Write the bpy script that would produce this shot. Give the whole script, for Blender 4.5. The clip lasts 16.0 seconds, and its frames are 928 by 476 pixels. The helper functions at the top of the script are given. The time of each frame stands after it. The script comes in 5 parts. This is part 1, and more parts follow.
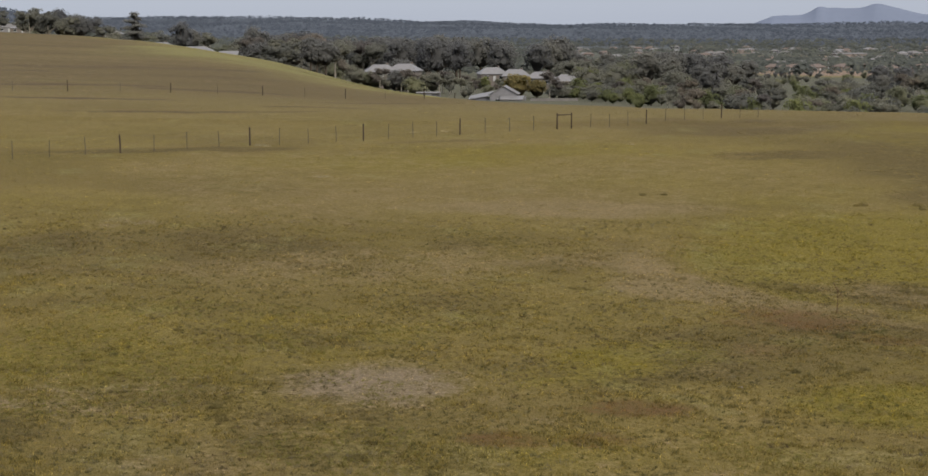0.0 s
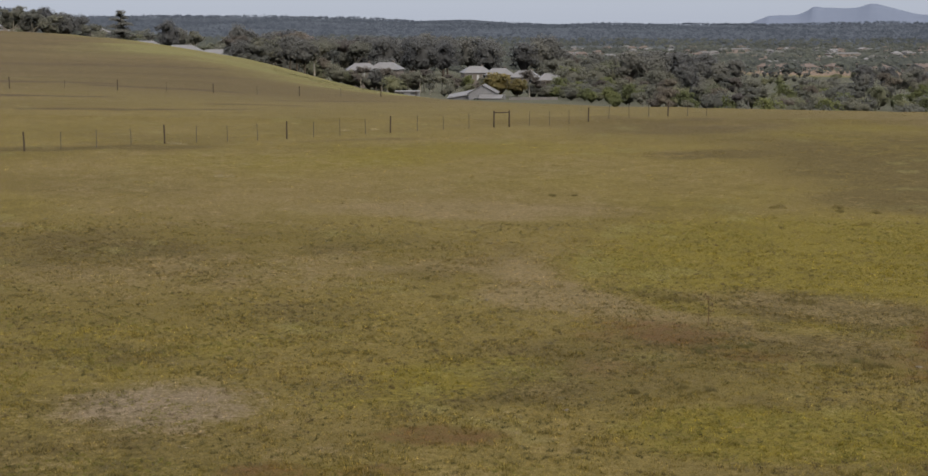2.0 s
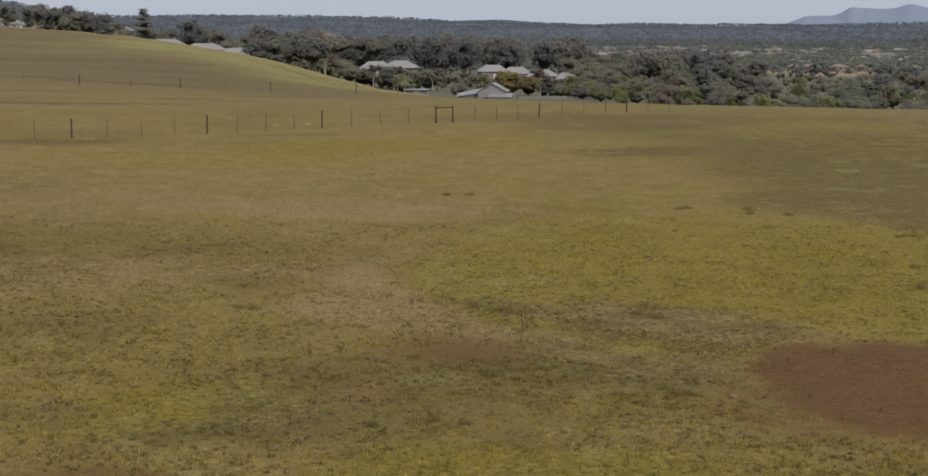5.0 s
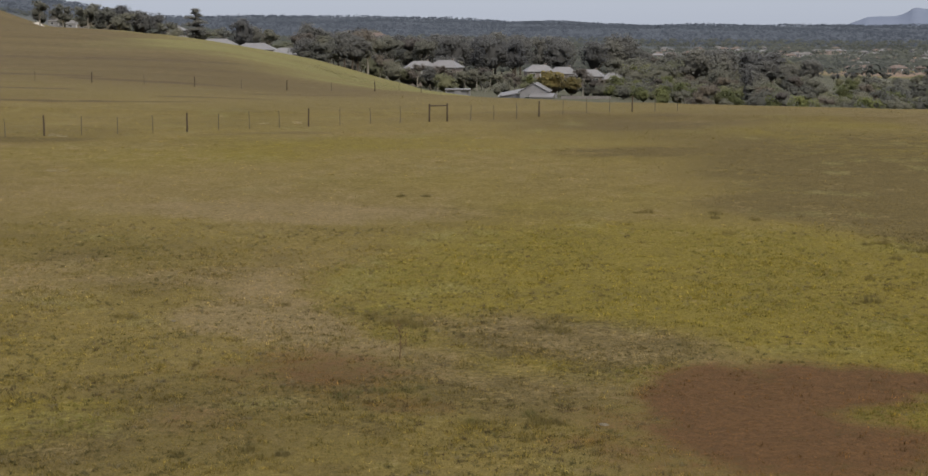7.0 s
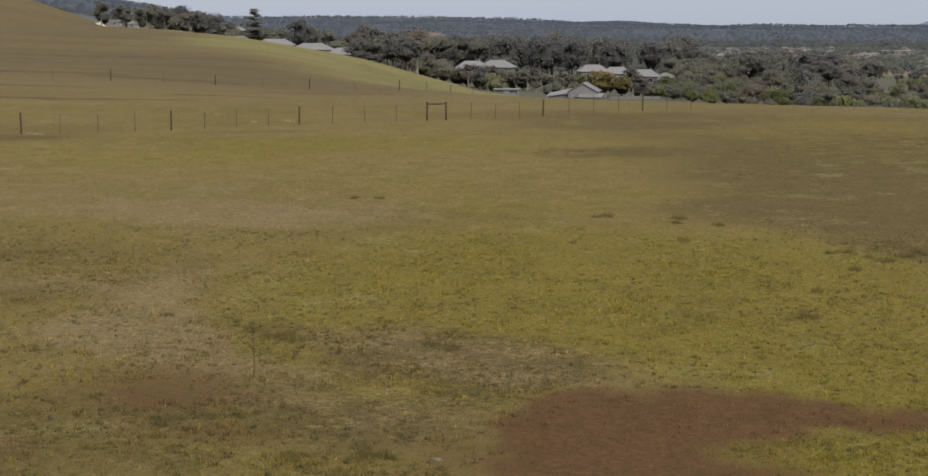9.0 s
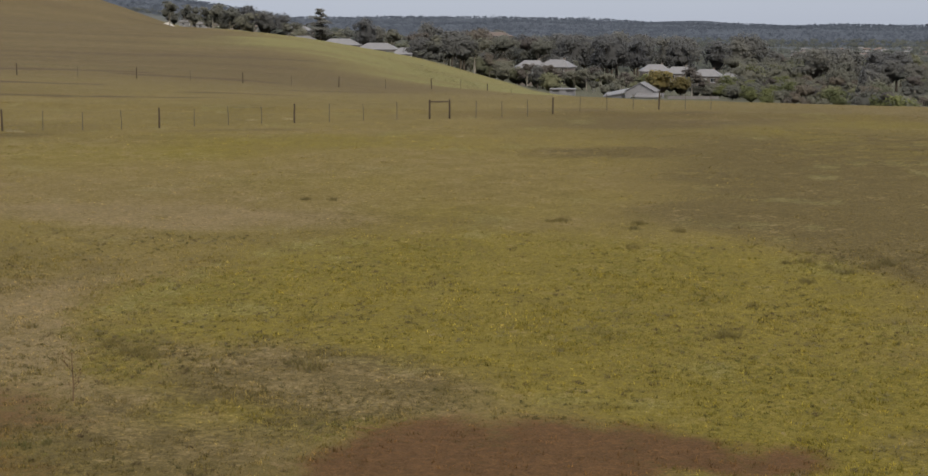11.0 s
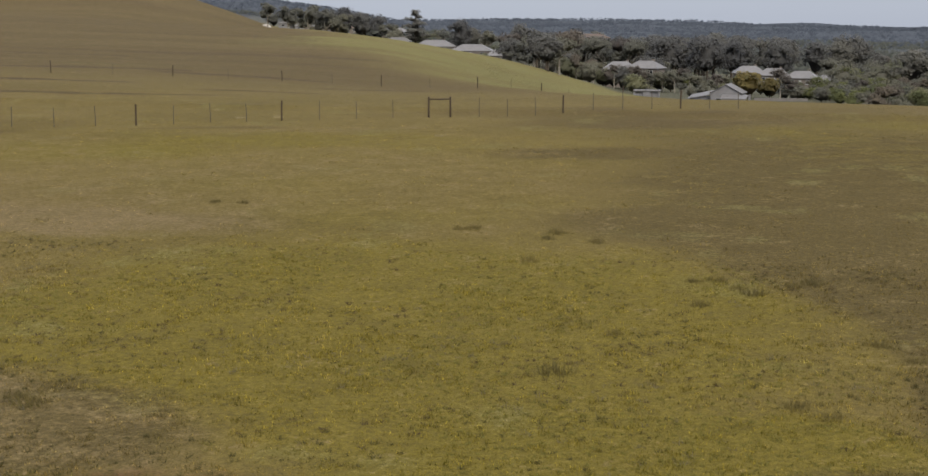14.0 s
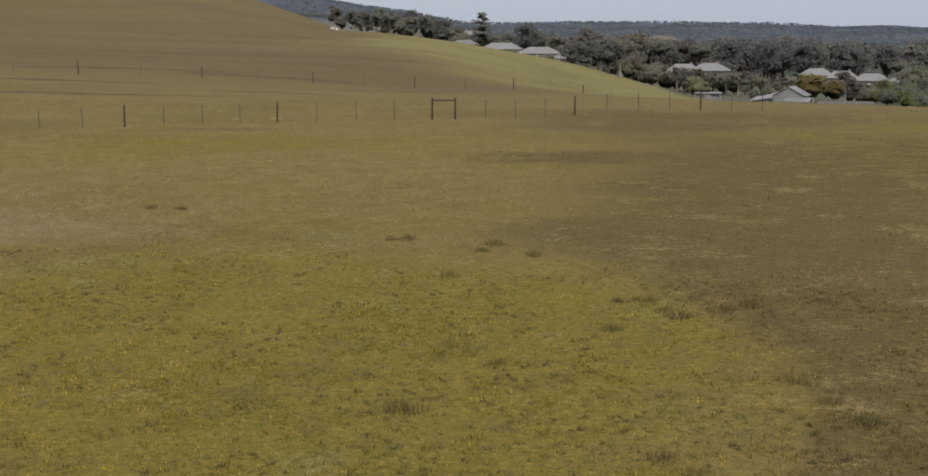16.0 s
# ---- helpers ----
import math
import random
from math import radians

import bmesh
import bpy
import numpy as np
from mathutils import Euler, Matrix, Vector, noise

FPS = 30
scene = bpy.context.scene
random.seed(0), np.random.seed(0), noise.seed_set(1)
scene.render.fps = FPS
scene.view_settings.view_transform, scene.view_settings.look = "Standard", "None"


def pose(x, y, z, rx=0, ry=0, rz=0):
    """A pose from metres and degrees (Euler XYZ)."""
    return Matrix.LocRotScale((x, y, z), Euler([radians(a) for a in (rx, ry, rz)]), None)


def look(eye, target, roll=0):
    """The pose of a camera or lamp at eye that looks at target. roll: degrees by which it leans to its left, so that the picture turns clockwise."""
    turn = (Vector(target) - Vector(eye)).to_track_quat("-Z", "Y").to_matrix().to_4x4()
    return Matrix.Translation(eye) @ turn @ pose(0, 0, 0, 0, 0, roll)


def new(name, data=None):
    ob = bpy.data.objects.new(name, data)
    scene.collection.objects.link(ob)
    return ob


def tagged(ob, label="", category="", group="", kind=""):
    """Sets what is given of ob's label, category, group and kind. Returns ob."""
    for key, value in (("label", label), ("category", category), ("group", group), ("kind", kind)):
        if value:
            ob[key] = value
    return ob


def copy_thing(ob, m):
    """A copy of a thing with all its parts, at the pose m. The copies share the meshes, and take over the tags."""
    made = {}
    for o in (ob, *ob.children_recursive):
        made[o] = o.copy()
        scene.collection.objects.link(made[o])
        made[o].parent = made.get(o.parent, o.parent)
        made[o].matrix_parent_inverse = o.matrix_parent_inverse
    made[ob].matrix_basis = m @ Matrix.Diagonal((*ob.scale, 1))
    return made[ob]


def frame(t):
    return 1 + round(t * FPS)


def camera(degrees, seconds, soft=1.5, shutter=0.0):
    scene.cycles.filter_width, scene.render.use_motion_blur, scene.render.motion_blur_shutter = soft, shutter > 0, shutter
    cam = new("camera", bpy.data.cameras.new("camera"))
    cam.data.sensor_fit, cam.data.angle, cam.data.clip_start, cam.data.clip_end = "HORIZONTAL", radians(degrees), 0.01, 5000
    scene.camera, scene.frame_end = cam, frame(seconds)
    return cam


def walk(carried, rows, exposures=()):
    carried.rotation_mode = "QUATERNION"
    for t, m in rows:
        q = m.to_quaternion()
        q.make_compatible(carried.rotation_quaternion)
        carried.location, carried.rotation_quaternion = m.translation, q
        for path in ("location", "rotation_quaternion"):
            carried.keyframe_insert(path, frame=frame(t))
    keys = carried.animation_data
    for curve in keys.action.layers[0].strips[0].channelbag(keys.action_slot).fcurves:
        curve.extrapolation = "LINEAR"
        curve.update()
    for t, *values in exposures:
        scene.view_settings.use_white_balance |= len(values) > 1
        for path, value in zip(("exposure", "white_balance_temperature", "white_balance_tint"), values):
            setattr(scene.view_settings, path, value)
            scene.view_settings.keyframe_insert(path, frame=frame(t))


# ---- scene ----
cam = camera(36.53, 16.0, soft=1.5)
# seconds, place, yaw, pitch, roll of the drone's camera
PATH = [
    (0, -0.00, -0.00, 6.00, 0.00, -8.63, -0.11),
    (0.5, 1.27, 0.97, 5.89, -0.02, -8.63, -0.10),
    (1, 2.52, 1.86, 5.82, -0.07, -8.64, -0.07),
    (1.5, 3.78, 2.81, 5.74, -0.08, -8.65, -0.06),
    (2, 5.00, 3.72, 5.61, -0.12, -8.65, -0.02),
    (2.5, 6.22, 4.72, 5.44, -0.15, -8.66, 0.02),
    (3, 7.43, 5.60, 5.31, -0.15, -8.66, 0.03),
    (3.5, 8.61, 6.59, 5.16, -0.01, -8.65, 0.03),
    (6, 14.52, 11.10, 4.69, 2.55, -8.63, 0.13),
    (6.5, 15.65, 12.04, 4.58, 3.13, -8.62, 0.14),
    (7, 16.80, 13.05, 4.50, 3.75, -8.62, 0.11),
    (7.5, 17.95, 14.01, 4.41, 4.39, -8.62, 0.06),
    (8, 19.08, 15.01, 4.32, 5.03, -8.61, 0.08),
    (8.5, 20.17, 15.96, 4.24, 5.69, -8.60, 0.05),
    (9, 21.25, 16.92, 4.15, 6.42, -8.60, 0.07),
    (11.5, 26.53, 22.31, 3.68, 10.27, -8.57, 0.03),
    (12, 27.52, 23.44, 3.57, 11.15, -8.55, 0.04),
    (12.5, 28.51, 24.59, 3.48, 11.77, -8.55, -0.01),
    (13, 29.46, 25.70, 3.39, 12.36, -8.55, 0.02),
    (13.5, 30.38, 26.85, 3.28, 13.04, -8.52, -0.03),
    (14, 31.26, 28.02, 3.18, 13.76, -8.49, -0.00),
    (14.5, 32.11, 29.15, 3.10, 14.49, -8.45, -0.04),
    (15, 32.91, 30.41, 3.01, 15.25, -8.42, -0.04),
    (15.5, 33.69, 31.62, 2.93, 16.01, -8.38, -0.13),
    (16, 34.43, 32.81, 2.86, 16.76, -8.36, -0.10),
]
walk(cam, [(t, pose(px, py, pz, 90 + pitch, -roll, yaw)) for t, px, py, pz, yaw, pitch, roll in PATH])

# ---- sky, sun and exposure ----
SUN_ELEVATION, SUN_AZIMUTH = 38, 150      # degrees above the horizon; degrees clockwise from the view's first direction

world = bpy.data.worlds.new("sky")
scene.world = world
world.use_nodes = True
wn, wl = world.node_tree.nodes, world.node_tree.links
wn.clear()
sky = wn.new("ShaderNodeTexSky")
sky.sky_type, sky.sun_disc = "NISHITA", False
sky.sun_elevation, sky.sun_rotation = radians(SUN_ELEVATION), radians(SUN_AZIMUTH)
sky.altitude, sky.air_density, sky.dust_density, sky.ozone_density = 50, 1.0, 0.6, 2.5
background = wn.new("ShaderNodeBackground")
background.inputs["Strength"].default_value = 0.12
world_out = wn.new("ShaderNodeOutputWorld")
# thin high cloud over the blue, brighter towards the zenith as an overcast sky is
direction = wn.new("ShaderNodeSeparateXYZ")
wl.new(wn.new("ShaderNodeTexCoord").outputs["Generated"], direction.inputs[0])
cloud = wn.new("ShaderNodeValToRGB")
cloud.color_ramp.elements[0].position, cloud.color_ramp.elements[0].color = 0.0, (0.385, 0.425, 0.525, 1)
cloud.color_ramp.elements[1].position, cloud.color_ramp.elements[1].color = 1.0, (0.96, 0.96, 0.97, 1)
wl.new(direction.outputs["Z"], cloud.inputs["Fac"])
lift = wn.new("ShaderNodeVectorMath")
lift.operation = "SCALE"
lift.inputs["Scale"].default_value = 9.2
wl.new(cloud.outputs["Color"], lift.inputs[0])
haze = wn.new("ShaderNodeMix")
haze.data_type = "RGBA"
haze.inputs["Factor"].default_value = 0.9
wl.new(sky.outputs[0], haze.inputs["A"])
wl.new(lift.outputs[0], haze.inputs["B"])
wl.new(haze.outputs["Result"], background.inputs["Color"])
wl.new(background.outputs[0], world_out.inputs["Surface"])

sun = new("sun", bpy.data.lights.new("sun", "SUN"))
sun.data.energy, sun.data.angle, sun.data.color = 2.0, radians(14), (1.0, 0.92, 0.79)
a, e = radians(SUN_AZIMUTH), radians(SUN_ELEVATION)
sun.matrix_basis = look((300 * math.sin(a) * math.cos(e), 300 * math.cos(a) * math.cos(e), 300 * math.sin(e)), (0, 0, 0))
scene.view_settings.exposure = 0.0


# ---- noise and the lie of the land ----
def hash01(i, j, seed):
    h = (i.astype(np.int64) * 374761393 + j.astype(np.int64) * 668265263 + seed * 144665) & 0x7FFFFFFF
    h = ((h ^ (h >> 13)) * 1274126177) & 0x7FFFFFFF
    return ((h ^ (h >> 16)) & 0xFFFF) / 65535.0


def value_noise(x, y, size, seed):
    """Smooth noise from 0 to 1 with lumps of that size in metres."""
    u, v = np.asarray(x, float) / size, np.asarray(y, float) / size
    i, j = np.floor(u), np.floor(v)
    fu, fv = u - i, v - j
    fu, fv = fu * fu * (3 - 2 * fu), fv * fv * (3 - 2 * fv)
    n = [[hash01(i + p, j + q, seed) for q in (0, 1)] for p in (0, 1)]
    return (n[0][0] * (1 - fu) + n[1][0] * fu) * (1 - fv) + (n[0][1] * (1 - fu) + n[1][1] * fu) * fv


def fractal(x, y, size, seed, octaves=4):
    total, weight = 0.0, 0.0
    for k in range(octaves):
        total = total + value_noise(x, y, size / 2 ** k, seed + 17 * k) / 1.8 ** k
        weight += 1 / 1.8 ** k
    return total / weight


def ease(v, lo, hi):
    k = np.clip((np.asarray(v, float) - lo) / (hi - lo), 0, 1)
    return k * k * (3 - 2 * k)


def soft_max0(v, width):
    """Zero below, v above, rounded over that width."""
    return 0.5 * (v + np.sqrt(v * v + width * width))


def ground_height(x, y):
    x, y = np.asarray(x, float), np.asarray(y, float)
    far = np.hypot(x, y)
    # paddock: nearly level, rising a little towards the fence
    z = -3.95 + 1.4 * ease(y, 50, 105)
    z = z + 0.035 * soft_max0(-x, 6) * (1 - ease(y, 60, 110))
    # hill that climbs beyond the second fence
    z = z - 0.5 * ease(y, 120, 165) - 0.9 * ease(y, 140, 185) * ease(x, -45, -8)
    z = z + 0.04 * soft_max0(-x - 10, 12) * ease(y, 80, 160)
    z = z + 0.0195 * (soft_max0(y - 225, 40) - soft_max0(y - 365, 30)) * (1 - ease(y, 420, 560))
    # the brow behind which the land drops to the valley
    along_y = np.where(y < 150, 2.0 * (y - 150), np.where(y < 215, 0.7 * (y - 150), 45.5 + 0.42 * (y - 215)))
    s = (x - 25) + along_y
    z = z + 0.1 * ease(y, 130, 160) * ease(x, 25, 40)
    z = z - 0.16 * soft_max0(s - 72, 8) * ease(x, -32, -14)
    z = z - 2.3 * ease(x, -58, -28) * ease(y, 250, 390)
    z = z - 1.0 * ease(-x, 78, 100) * ease(y, 330, 400)
    z = z - 18 * ease(y, 440, 660)
    z = z - (0.13 * soft_max0(s, 8) - 0.2 * np.exp(-(s / 10) ** 2)) * ease(y, 90, 150)
    valley = -14 - 0.022 * (np.minimum(y, 1500) - 350) + 0.115 * (soft_max0(-x - 60, 20) - soft_max0(-x - 330, 20)) * (1 - ease(far, 1300, 2200))
    valley = np.maximum(valley, -38 - 0 * y)
    z = np.where(y > 120, 0.5 * (z + valley + np.sqrt((z - valley) ** 2 + 6.0)), z)
    # a farther grassy hill
    z = z + 0.30 * soft_max0(-x - 310 - 0.42 * (y - 900), 12) * ease(y, 650, 900) * (1 - ease(far, 1400, 2200))
    # plain, then the far wooded ridges
    rise = ease(far, 2200, 4300)
    z = z + rise * (37 + 42 * (fractal(x, y, 420, 5, 4) - 0.5) + 17 * ease(-x, -700, 350))
    # unevenness
    z = z + 0.28 * (fractal(x, y, 9, 11, 3) - 0.5) * ease(far, 5, 20) + 0.5 * (fractal(x, y, 40, 23, 2) - 0.5) * ease(far, 90, 220)
    return z


# ---- materials ----
def material(name, rough=0.8, spec=0.3):
    m = bpy.data.materials.new(name)
    m.use_nodes = True
    b = m.node_tree.nodes["Principled BSDF"]
    b.inputs["Roughness"].default_value = rough
    b.inputs["Specular IOR Level"].default_value = spec
    return m, m.node_tree.nodes, m.node_tree.links, b


def noise_node(n, l, scale, detail=4, rough=0.6, coords="Object", vector=None):
    t = n.new("ShaderNodeTexNoise")
    t.inputs["Scale"].default_value, t.inputs["Detail"].default_value, t.inputs["Roughness"].default_value = scale, detail, rough
    if vector is None:
        vector = n.new("ShaderNodeTexCoord").outputs[coords]
    l.new(vector, t.inputs["Vector"])
    return t


def ramp_node(n, l, value, stops):
    r = n.new("ShaderNodeValToRGB")
    while len(r.color_ramp.elements) < len(stops):
        r.color_ramp.elements.new(0.5)
    for element, (at, colour) in zip(r.color_ramp.elements, stops):
        element.position, element.color = at, (*colour, 1)
    l.new(value, r.inputs["Fac"])
    return r


def mix_node(n, l, fac, one, two, blend="MIX"):
    m = n.new("ShaderNodeMix")
    m.data_type, m.blend_type = "RGBA", blend
    for socket, v in ((m.inputs["Factor"], fac), (m.inputs["A"], one), (m.inputs["B"], two)):
        if isinstance(v, (int, float)):
            socket.default_value = v
        elif isinstance(v, tuple):
            socket.default_value = (*v, 1)
        else:
            l.new(v, socket)
    return m.outputs["Result"]


def math_node(n, l, op, one, two=0.0, clamp=False):
    m = n.new("ShaderNodeMath")
    m.operation, m.use_clamp = op, clamp
    for socket, v in zip(m.inputs, (one, two)):
        if isinstance(v, (int, float)):
            socket.default_value = v
        else:
            l.new(v, socket)
    return m.outputs[0]


def plain_material(name, colour, other, scale=3.0, rough=0.8, bump=0.0, coords="Object", spec=0.3, metal=0.0):
    """A surface that wanders between two colours, with fine relief."""
    m, n, l, b = material(name, rough, spec)
    coarse = noise_node(n, l, scale, 5, 0.65, coords)
    fine = noise_node(n, l, scale * 9, 3, 0.6, coords)
    both = mix_node(n, l, 0.4, coarse.outputs["Fac"], fine.outputs["Fac"])
    r = ramp_node(n, l, both, ((0.32, colour), (0.68, other)))
    l.new(r.outputs[0], b.inputs["Base Color"])
    b.inputs["Metallic"].default_value = metal
    if bump:
        k = n.new("ShaderNodeBump")
        k.inputs["Strength"].default_value, k.inputs["Distance"].default_value = bump, 0.02
        l.new(fine.outputs["Fac"], k.inputs["Height"])
        l.new(k.outputs[0], b.inputs["Normal"])
    return m


def upward(n, l, b, share):
    """Thin leaves take light like the sward that they belong to: their normals lean upwards."""
    geo = n.new("ShaderNodeNewGeometry").outputs["Normal"]
    v = n.new("ShaderNodeMix")
    v.data_type = "VECTOR"
    v.inputs[0].default_value = share
    l.new(geo, v.inputs[4])
    v.inputs[5].default_value = (0, 0, 1)
    unit = n.new("ShaderNodeVectorMath")
    unit.operation = "NORMALIZE"
    l.new(v.outputs[1], unit.inputs[0])
    l.new(unit.outputs[0], b.inputs["Normal"])


def see_through(n, l, b, colour, share):
    """Some light passes through a leaf."""
    see = n.new("ShaderNodeBsdfTranslucent")
    l.new(colour, see.inputs["Color"])
    both = n.new("ShaderNodeMixShader")
    both.inputs[0].default_value = share
    l.new(b.outputs[0], both.inputs[1])
    l.new(see.outputs[0], both.inputs[2])
    l.new(both.outputs[0], n["Material Output"].inputs["Surface"])


def cover_material(name, is_blade=False):
    """Pasture: olive grass with greener, drier, rust-coloured and bare patches, as the cover attribute lays them out."""
    m, n, l, b = material(name, 0.95, 0.1)
    place = n.new("ShaderNodeNewGeometry").outputs["Position"]
    cover = n.new("ShaderNodeAttribute")
    cover.attribute_name = "cover"
    split = n.new("ShaderNodeSeparateColor")
    l.new(cover.outputs["Color"], split.inputs[0])
    big = noise_node(n, l, 0.09, 5, 0.62, vector=place)
    mid = noise_node(n, l, 0.75, 6, 0.7, vector=place)
    fine = noise_node(n, l, 6.0, 4, 0.75, vector=place)
    base = ramp_node(n, l, big.outputs["Fac"], ((0.30, (0.158, 0.121, 0.036)), (0.5, (0.186, 0.141, 0.046)), (0.7, (0.210, 0.156, 0.058)))).outputs[0]

    north = n.new("ShaderNodeSeparateXYZ")
    l.new(place, north.inputs[0])
    far_side = n.new("ShaderNodeMapRange")
    far_side.inputs["From Min"].default_value, far_side.inputs["From Max"].default_value = 95, 150
    l.new(north.outputs["Y"], far_side.inputs["Value"])
    # past the fence, slight distance haze put in as greyer, bluer grass
    base = mix_node(n, l, math_node(n, l, "MULTIPLY", far_side.outputs[0], 0.7), base, (0.178, 0.138, 0.064))

    def edge(weight, gain=1.0):
        ragged = math_node(n, l, "ADD", weight, math_node(n, l, "MULTIPLY", math_node(n, l, "SUBTRACT", mid.outputs["Fac"], 0.5), 1.3 * gain))
        ragged = math_node(n, l, "ADD", ragged, math_node(n, l, "MULTIPLY", math_node(n, l, "SUBTRACT", fine.outputs["Fac"], 0.5), 0.7 * gain))
        k = n.new("ShaderNodeMapRange")
        k.interpolation_type = "SMOOTHSTEP"
        k.inputs["From Min"].default_value, k.inputs["From Max"].default_value = 0.12, 0.95
        l.new(ragged, k.inputs["Value"])
        return k.outputs[0]

    wear_haze = n.new("ShaderNodeAttribute")
    wear_haze.attribute_name = "wear_haze"
    worn = n.new("ShaderNodeSeparateColor")
    l.new(wear_haze.outputs["Color"], worn.inputs[0])
    # the hill's growth is browner, with some haze blue mixed into its colour
    brown = mix_node(n, l, far_side.outputs[0], (0.128, 0.096, 0.037), (0.110, 0.081, 0.046))
    colour = mix_node(n, l, edge(worn.outputs["Red"], 0.7), base, brown)
    colour = mix_node(n, l, edge(split.outputs["Red"]), colour, (0.184, 0.145, 0.030))
    colour = mix_node(n, l, edge(worn.outputs["Green"]), colour, (0.206, 0.187, 0.074))
    colour = mix_node(n, l, edge(split.outputs["Green"]), colour, (0.212, 0.158, 0.077))
    soil = mix_node(n, l, far_side.outputs[0], (0.225, 0.172, 0.112), (0.245, 0.178, 0.138))
    colour = mix_node(n, l, edge(cover.outputs["Alpha"], 1.4), colour, soil)
    colour = mix_node(n, l, edge(split.outputs["Blue"], 0.9), colour, (0.117, 0.064, 0.028))
    colour = mix_node(n, l, edge(worn.outputs["Blue"], 0.5), colour, (0.115, 0.113, 0.082))
    # alpha tints far ground blue-grey: distance haze put into the colour
    colour = mix_node(n, l, wear_haze.outputs["Alpha"], colour, (0.095, 0.108, 0.134))
    tone = ramp_node(n, l, mid.outputs["Fac"], ((0.25, (0.72, 0.74, 0.70)), (0.5, (1.0, 1.0, 1.0)), (0.75, (1.2, 1.18, 1.12)))).outputs[0]
    colour = mix_node(n, l, 0.6, colour, tone, "MULTIPLY")
    grain = ramp_node(n, l, fine.outputs["Fac"], ((0.34, (0.52, 0.54, 0.5)), (0.5, (0.95, 0.95, 0.95)), (0.66, (1.6, 1.57, 1.45)))).outputs[0]
    colour = mix_node(n, l, 0.5 if is_blade else 0.4, colour, grain, "MULTIPLY")
    speck = noise_node(n, l, 21.0, 3, 0.7, vector=place)
    fleck = ramp_node(n, l, speck.outputs["Fac"], ((0.36, (0.5, 0.52, 0.48)), (0.5, (1.0, 1.0, 1.0)), (0.66, (1.55, 1.5, 1.4)))).outputs[0]
    colour = mix_node(n, l, 0.2 if is_blade else 0.45, colour, fleck, "MULTIPLY")
    if is_blade:
        own = n.new("ShaderNodeNewGeometry").outputs["Random Per Island"]
        vary = ramp_node(n, l, own, ((0.0, (0.85, 0.87, 0.8)), (0.5, (1.25, 1.26, 1.2)), (1.0, (1.6, 1.62, 1.5)))).outputs[0]
        colour = mix_node(n, l, 1.0, colour, vary, "MULTIPLY")
        tuft = n.new("ShaderNodeAttribute")
        tuft.attribute_name = "tone"
        mood = ramp_node(n, l, tuft.outputs["Fac"], ((0.0, (0.60, 0.64, 0.56)), (0.35, (0.92, 0.94, 0.90)), (0.75, (1.25, 1.23, 1.15)), (1.0, (2.1, 2.05, 1.8)))).outputs[0]
        colour = mix_node(n, l, 1.0, colour, mood, "MULTIPLY")
        upward(n, l, b, 0.4)
    else:
        k = n.new("ShaderNodeBump")
        k.inputs["Strength"].default_value, k.inputs["Distance"].default_value = 0.8, 0.12
        l.new(fine.outputs["Fac"], k.inputs["Height"])
        l.new(k.outputs[0], b.inputs["Normal"])
    l.new(colour, b.inputs["Base Color"])
    if is_blade:
        see_through(n, l, b, colour, 0.5)
    return m


PASTURE = cover_material("pasture")
BLADES = cover_material("grass_blades", True)
POST_WOOD = plain_material("weathered_post_wood", (0.050, 0.036, 0.024), (0.105, 0.078, 0.052), 6, 0.9, 0.5)
STEEL_POST = plain_material("dull_steel_dropper", (0.075, 0.062, 0.045), (0.13, 0.108, 0.080), 8, 0.6, 0.2)
WIRE = plain_material("dull_fence_wire", (0.10, 0.09, 0.07), (0.16, 0.14, 0.11), 5, 0.8, 0)


# ---- mesh helpers ----
def part(name, bm, mat, parent=None, label="", smooth=False):
    me = bpy.data.meshes.new(name)
    bm.to_mesh(me)
    bm.free()
    return mesh_part(name, me, mat, parent, label, smooth)


def mesh_part(name, me, mat, parent=None, label="", smooth=False):
    me.materials.append(mat)
    if smooth:
        me.polygons.foreach_set("use_smooth", [True] * len(me.polygons))
    ob = new(name, me)
    if parent is not None:
        ob.parent = parent
    if label:
        ob["label"] = label
    return ob


def array_mesh(name, verts, faces):
    """A mesh from numpy arrays of corners and of equal-sided faces."""
    me = bpy.data.meshes.new(name)
    sides = faces.shape[1]
    me.vertices.add(len(verts))
    me.vertices.foreach_set("co", np.ascontiguousarray(verts, dtype=np.float32).ravel())
    me.loops.add(faces.size)
    me.loops.foreach_set("vertex_index", np.ascontiguousarray(faces, dtype=np.int32).ravel())
    me.polygons.add(len(faces))
    me.polygons.foreach_set("loop_start", np.arange(0, faces.size, sides, dtype=np.int32))
    me.update(calc_edges=True)
    return me


def tube(bm, points, radii, sides=6):
    """A tapered tube along points."""
    rings = []
    for k, (p, r) in enumerate(zip(points, radii)):
        p = Vector(p)
        d = (Vector(points[min(k + 1, len(points) - 1)]) - Vector(points[max(k - 1, 0)])).normalized()
        u = d.orthogonal().normalized()
        w = d.cross(u)
        rings.append([bm.verts.new(p + (u * math.cos(6.2832 * q / sides) + w * math.sin(6.2832 * q / sides)) * r) for q in range(sides)])
    for one, two in zip(rings, rings[1:]):
        for q in range(sides):
            bm.faces.new((one[q], one[(q + 1) % sides], two[(q + 1) % sides], two[q]))
    bm.faces.new(rings[0][::-1])
    bm.faces.new(rings[-1])


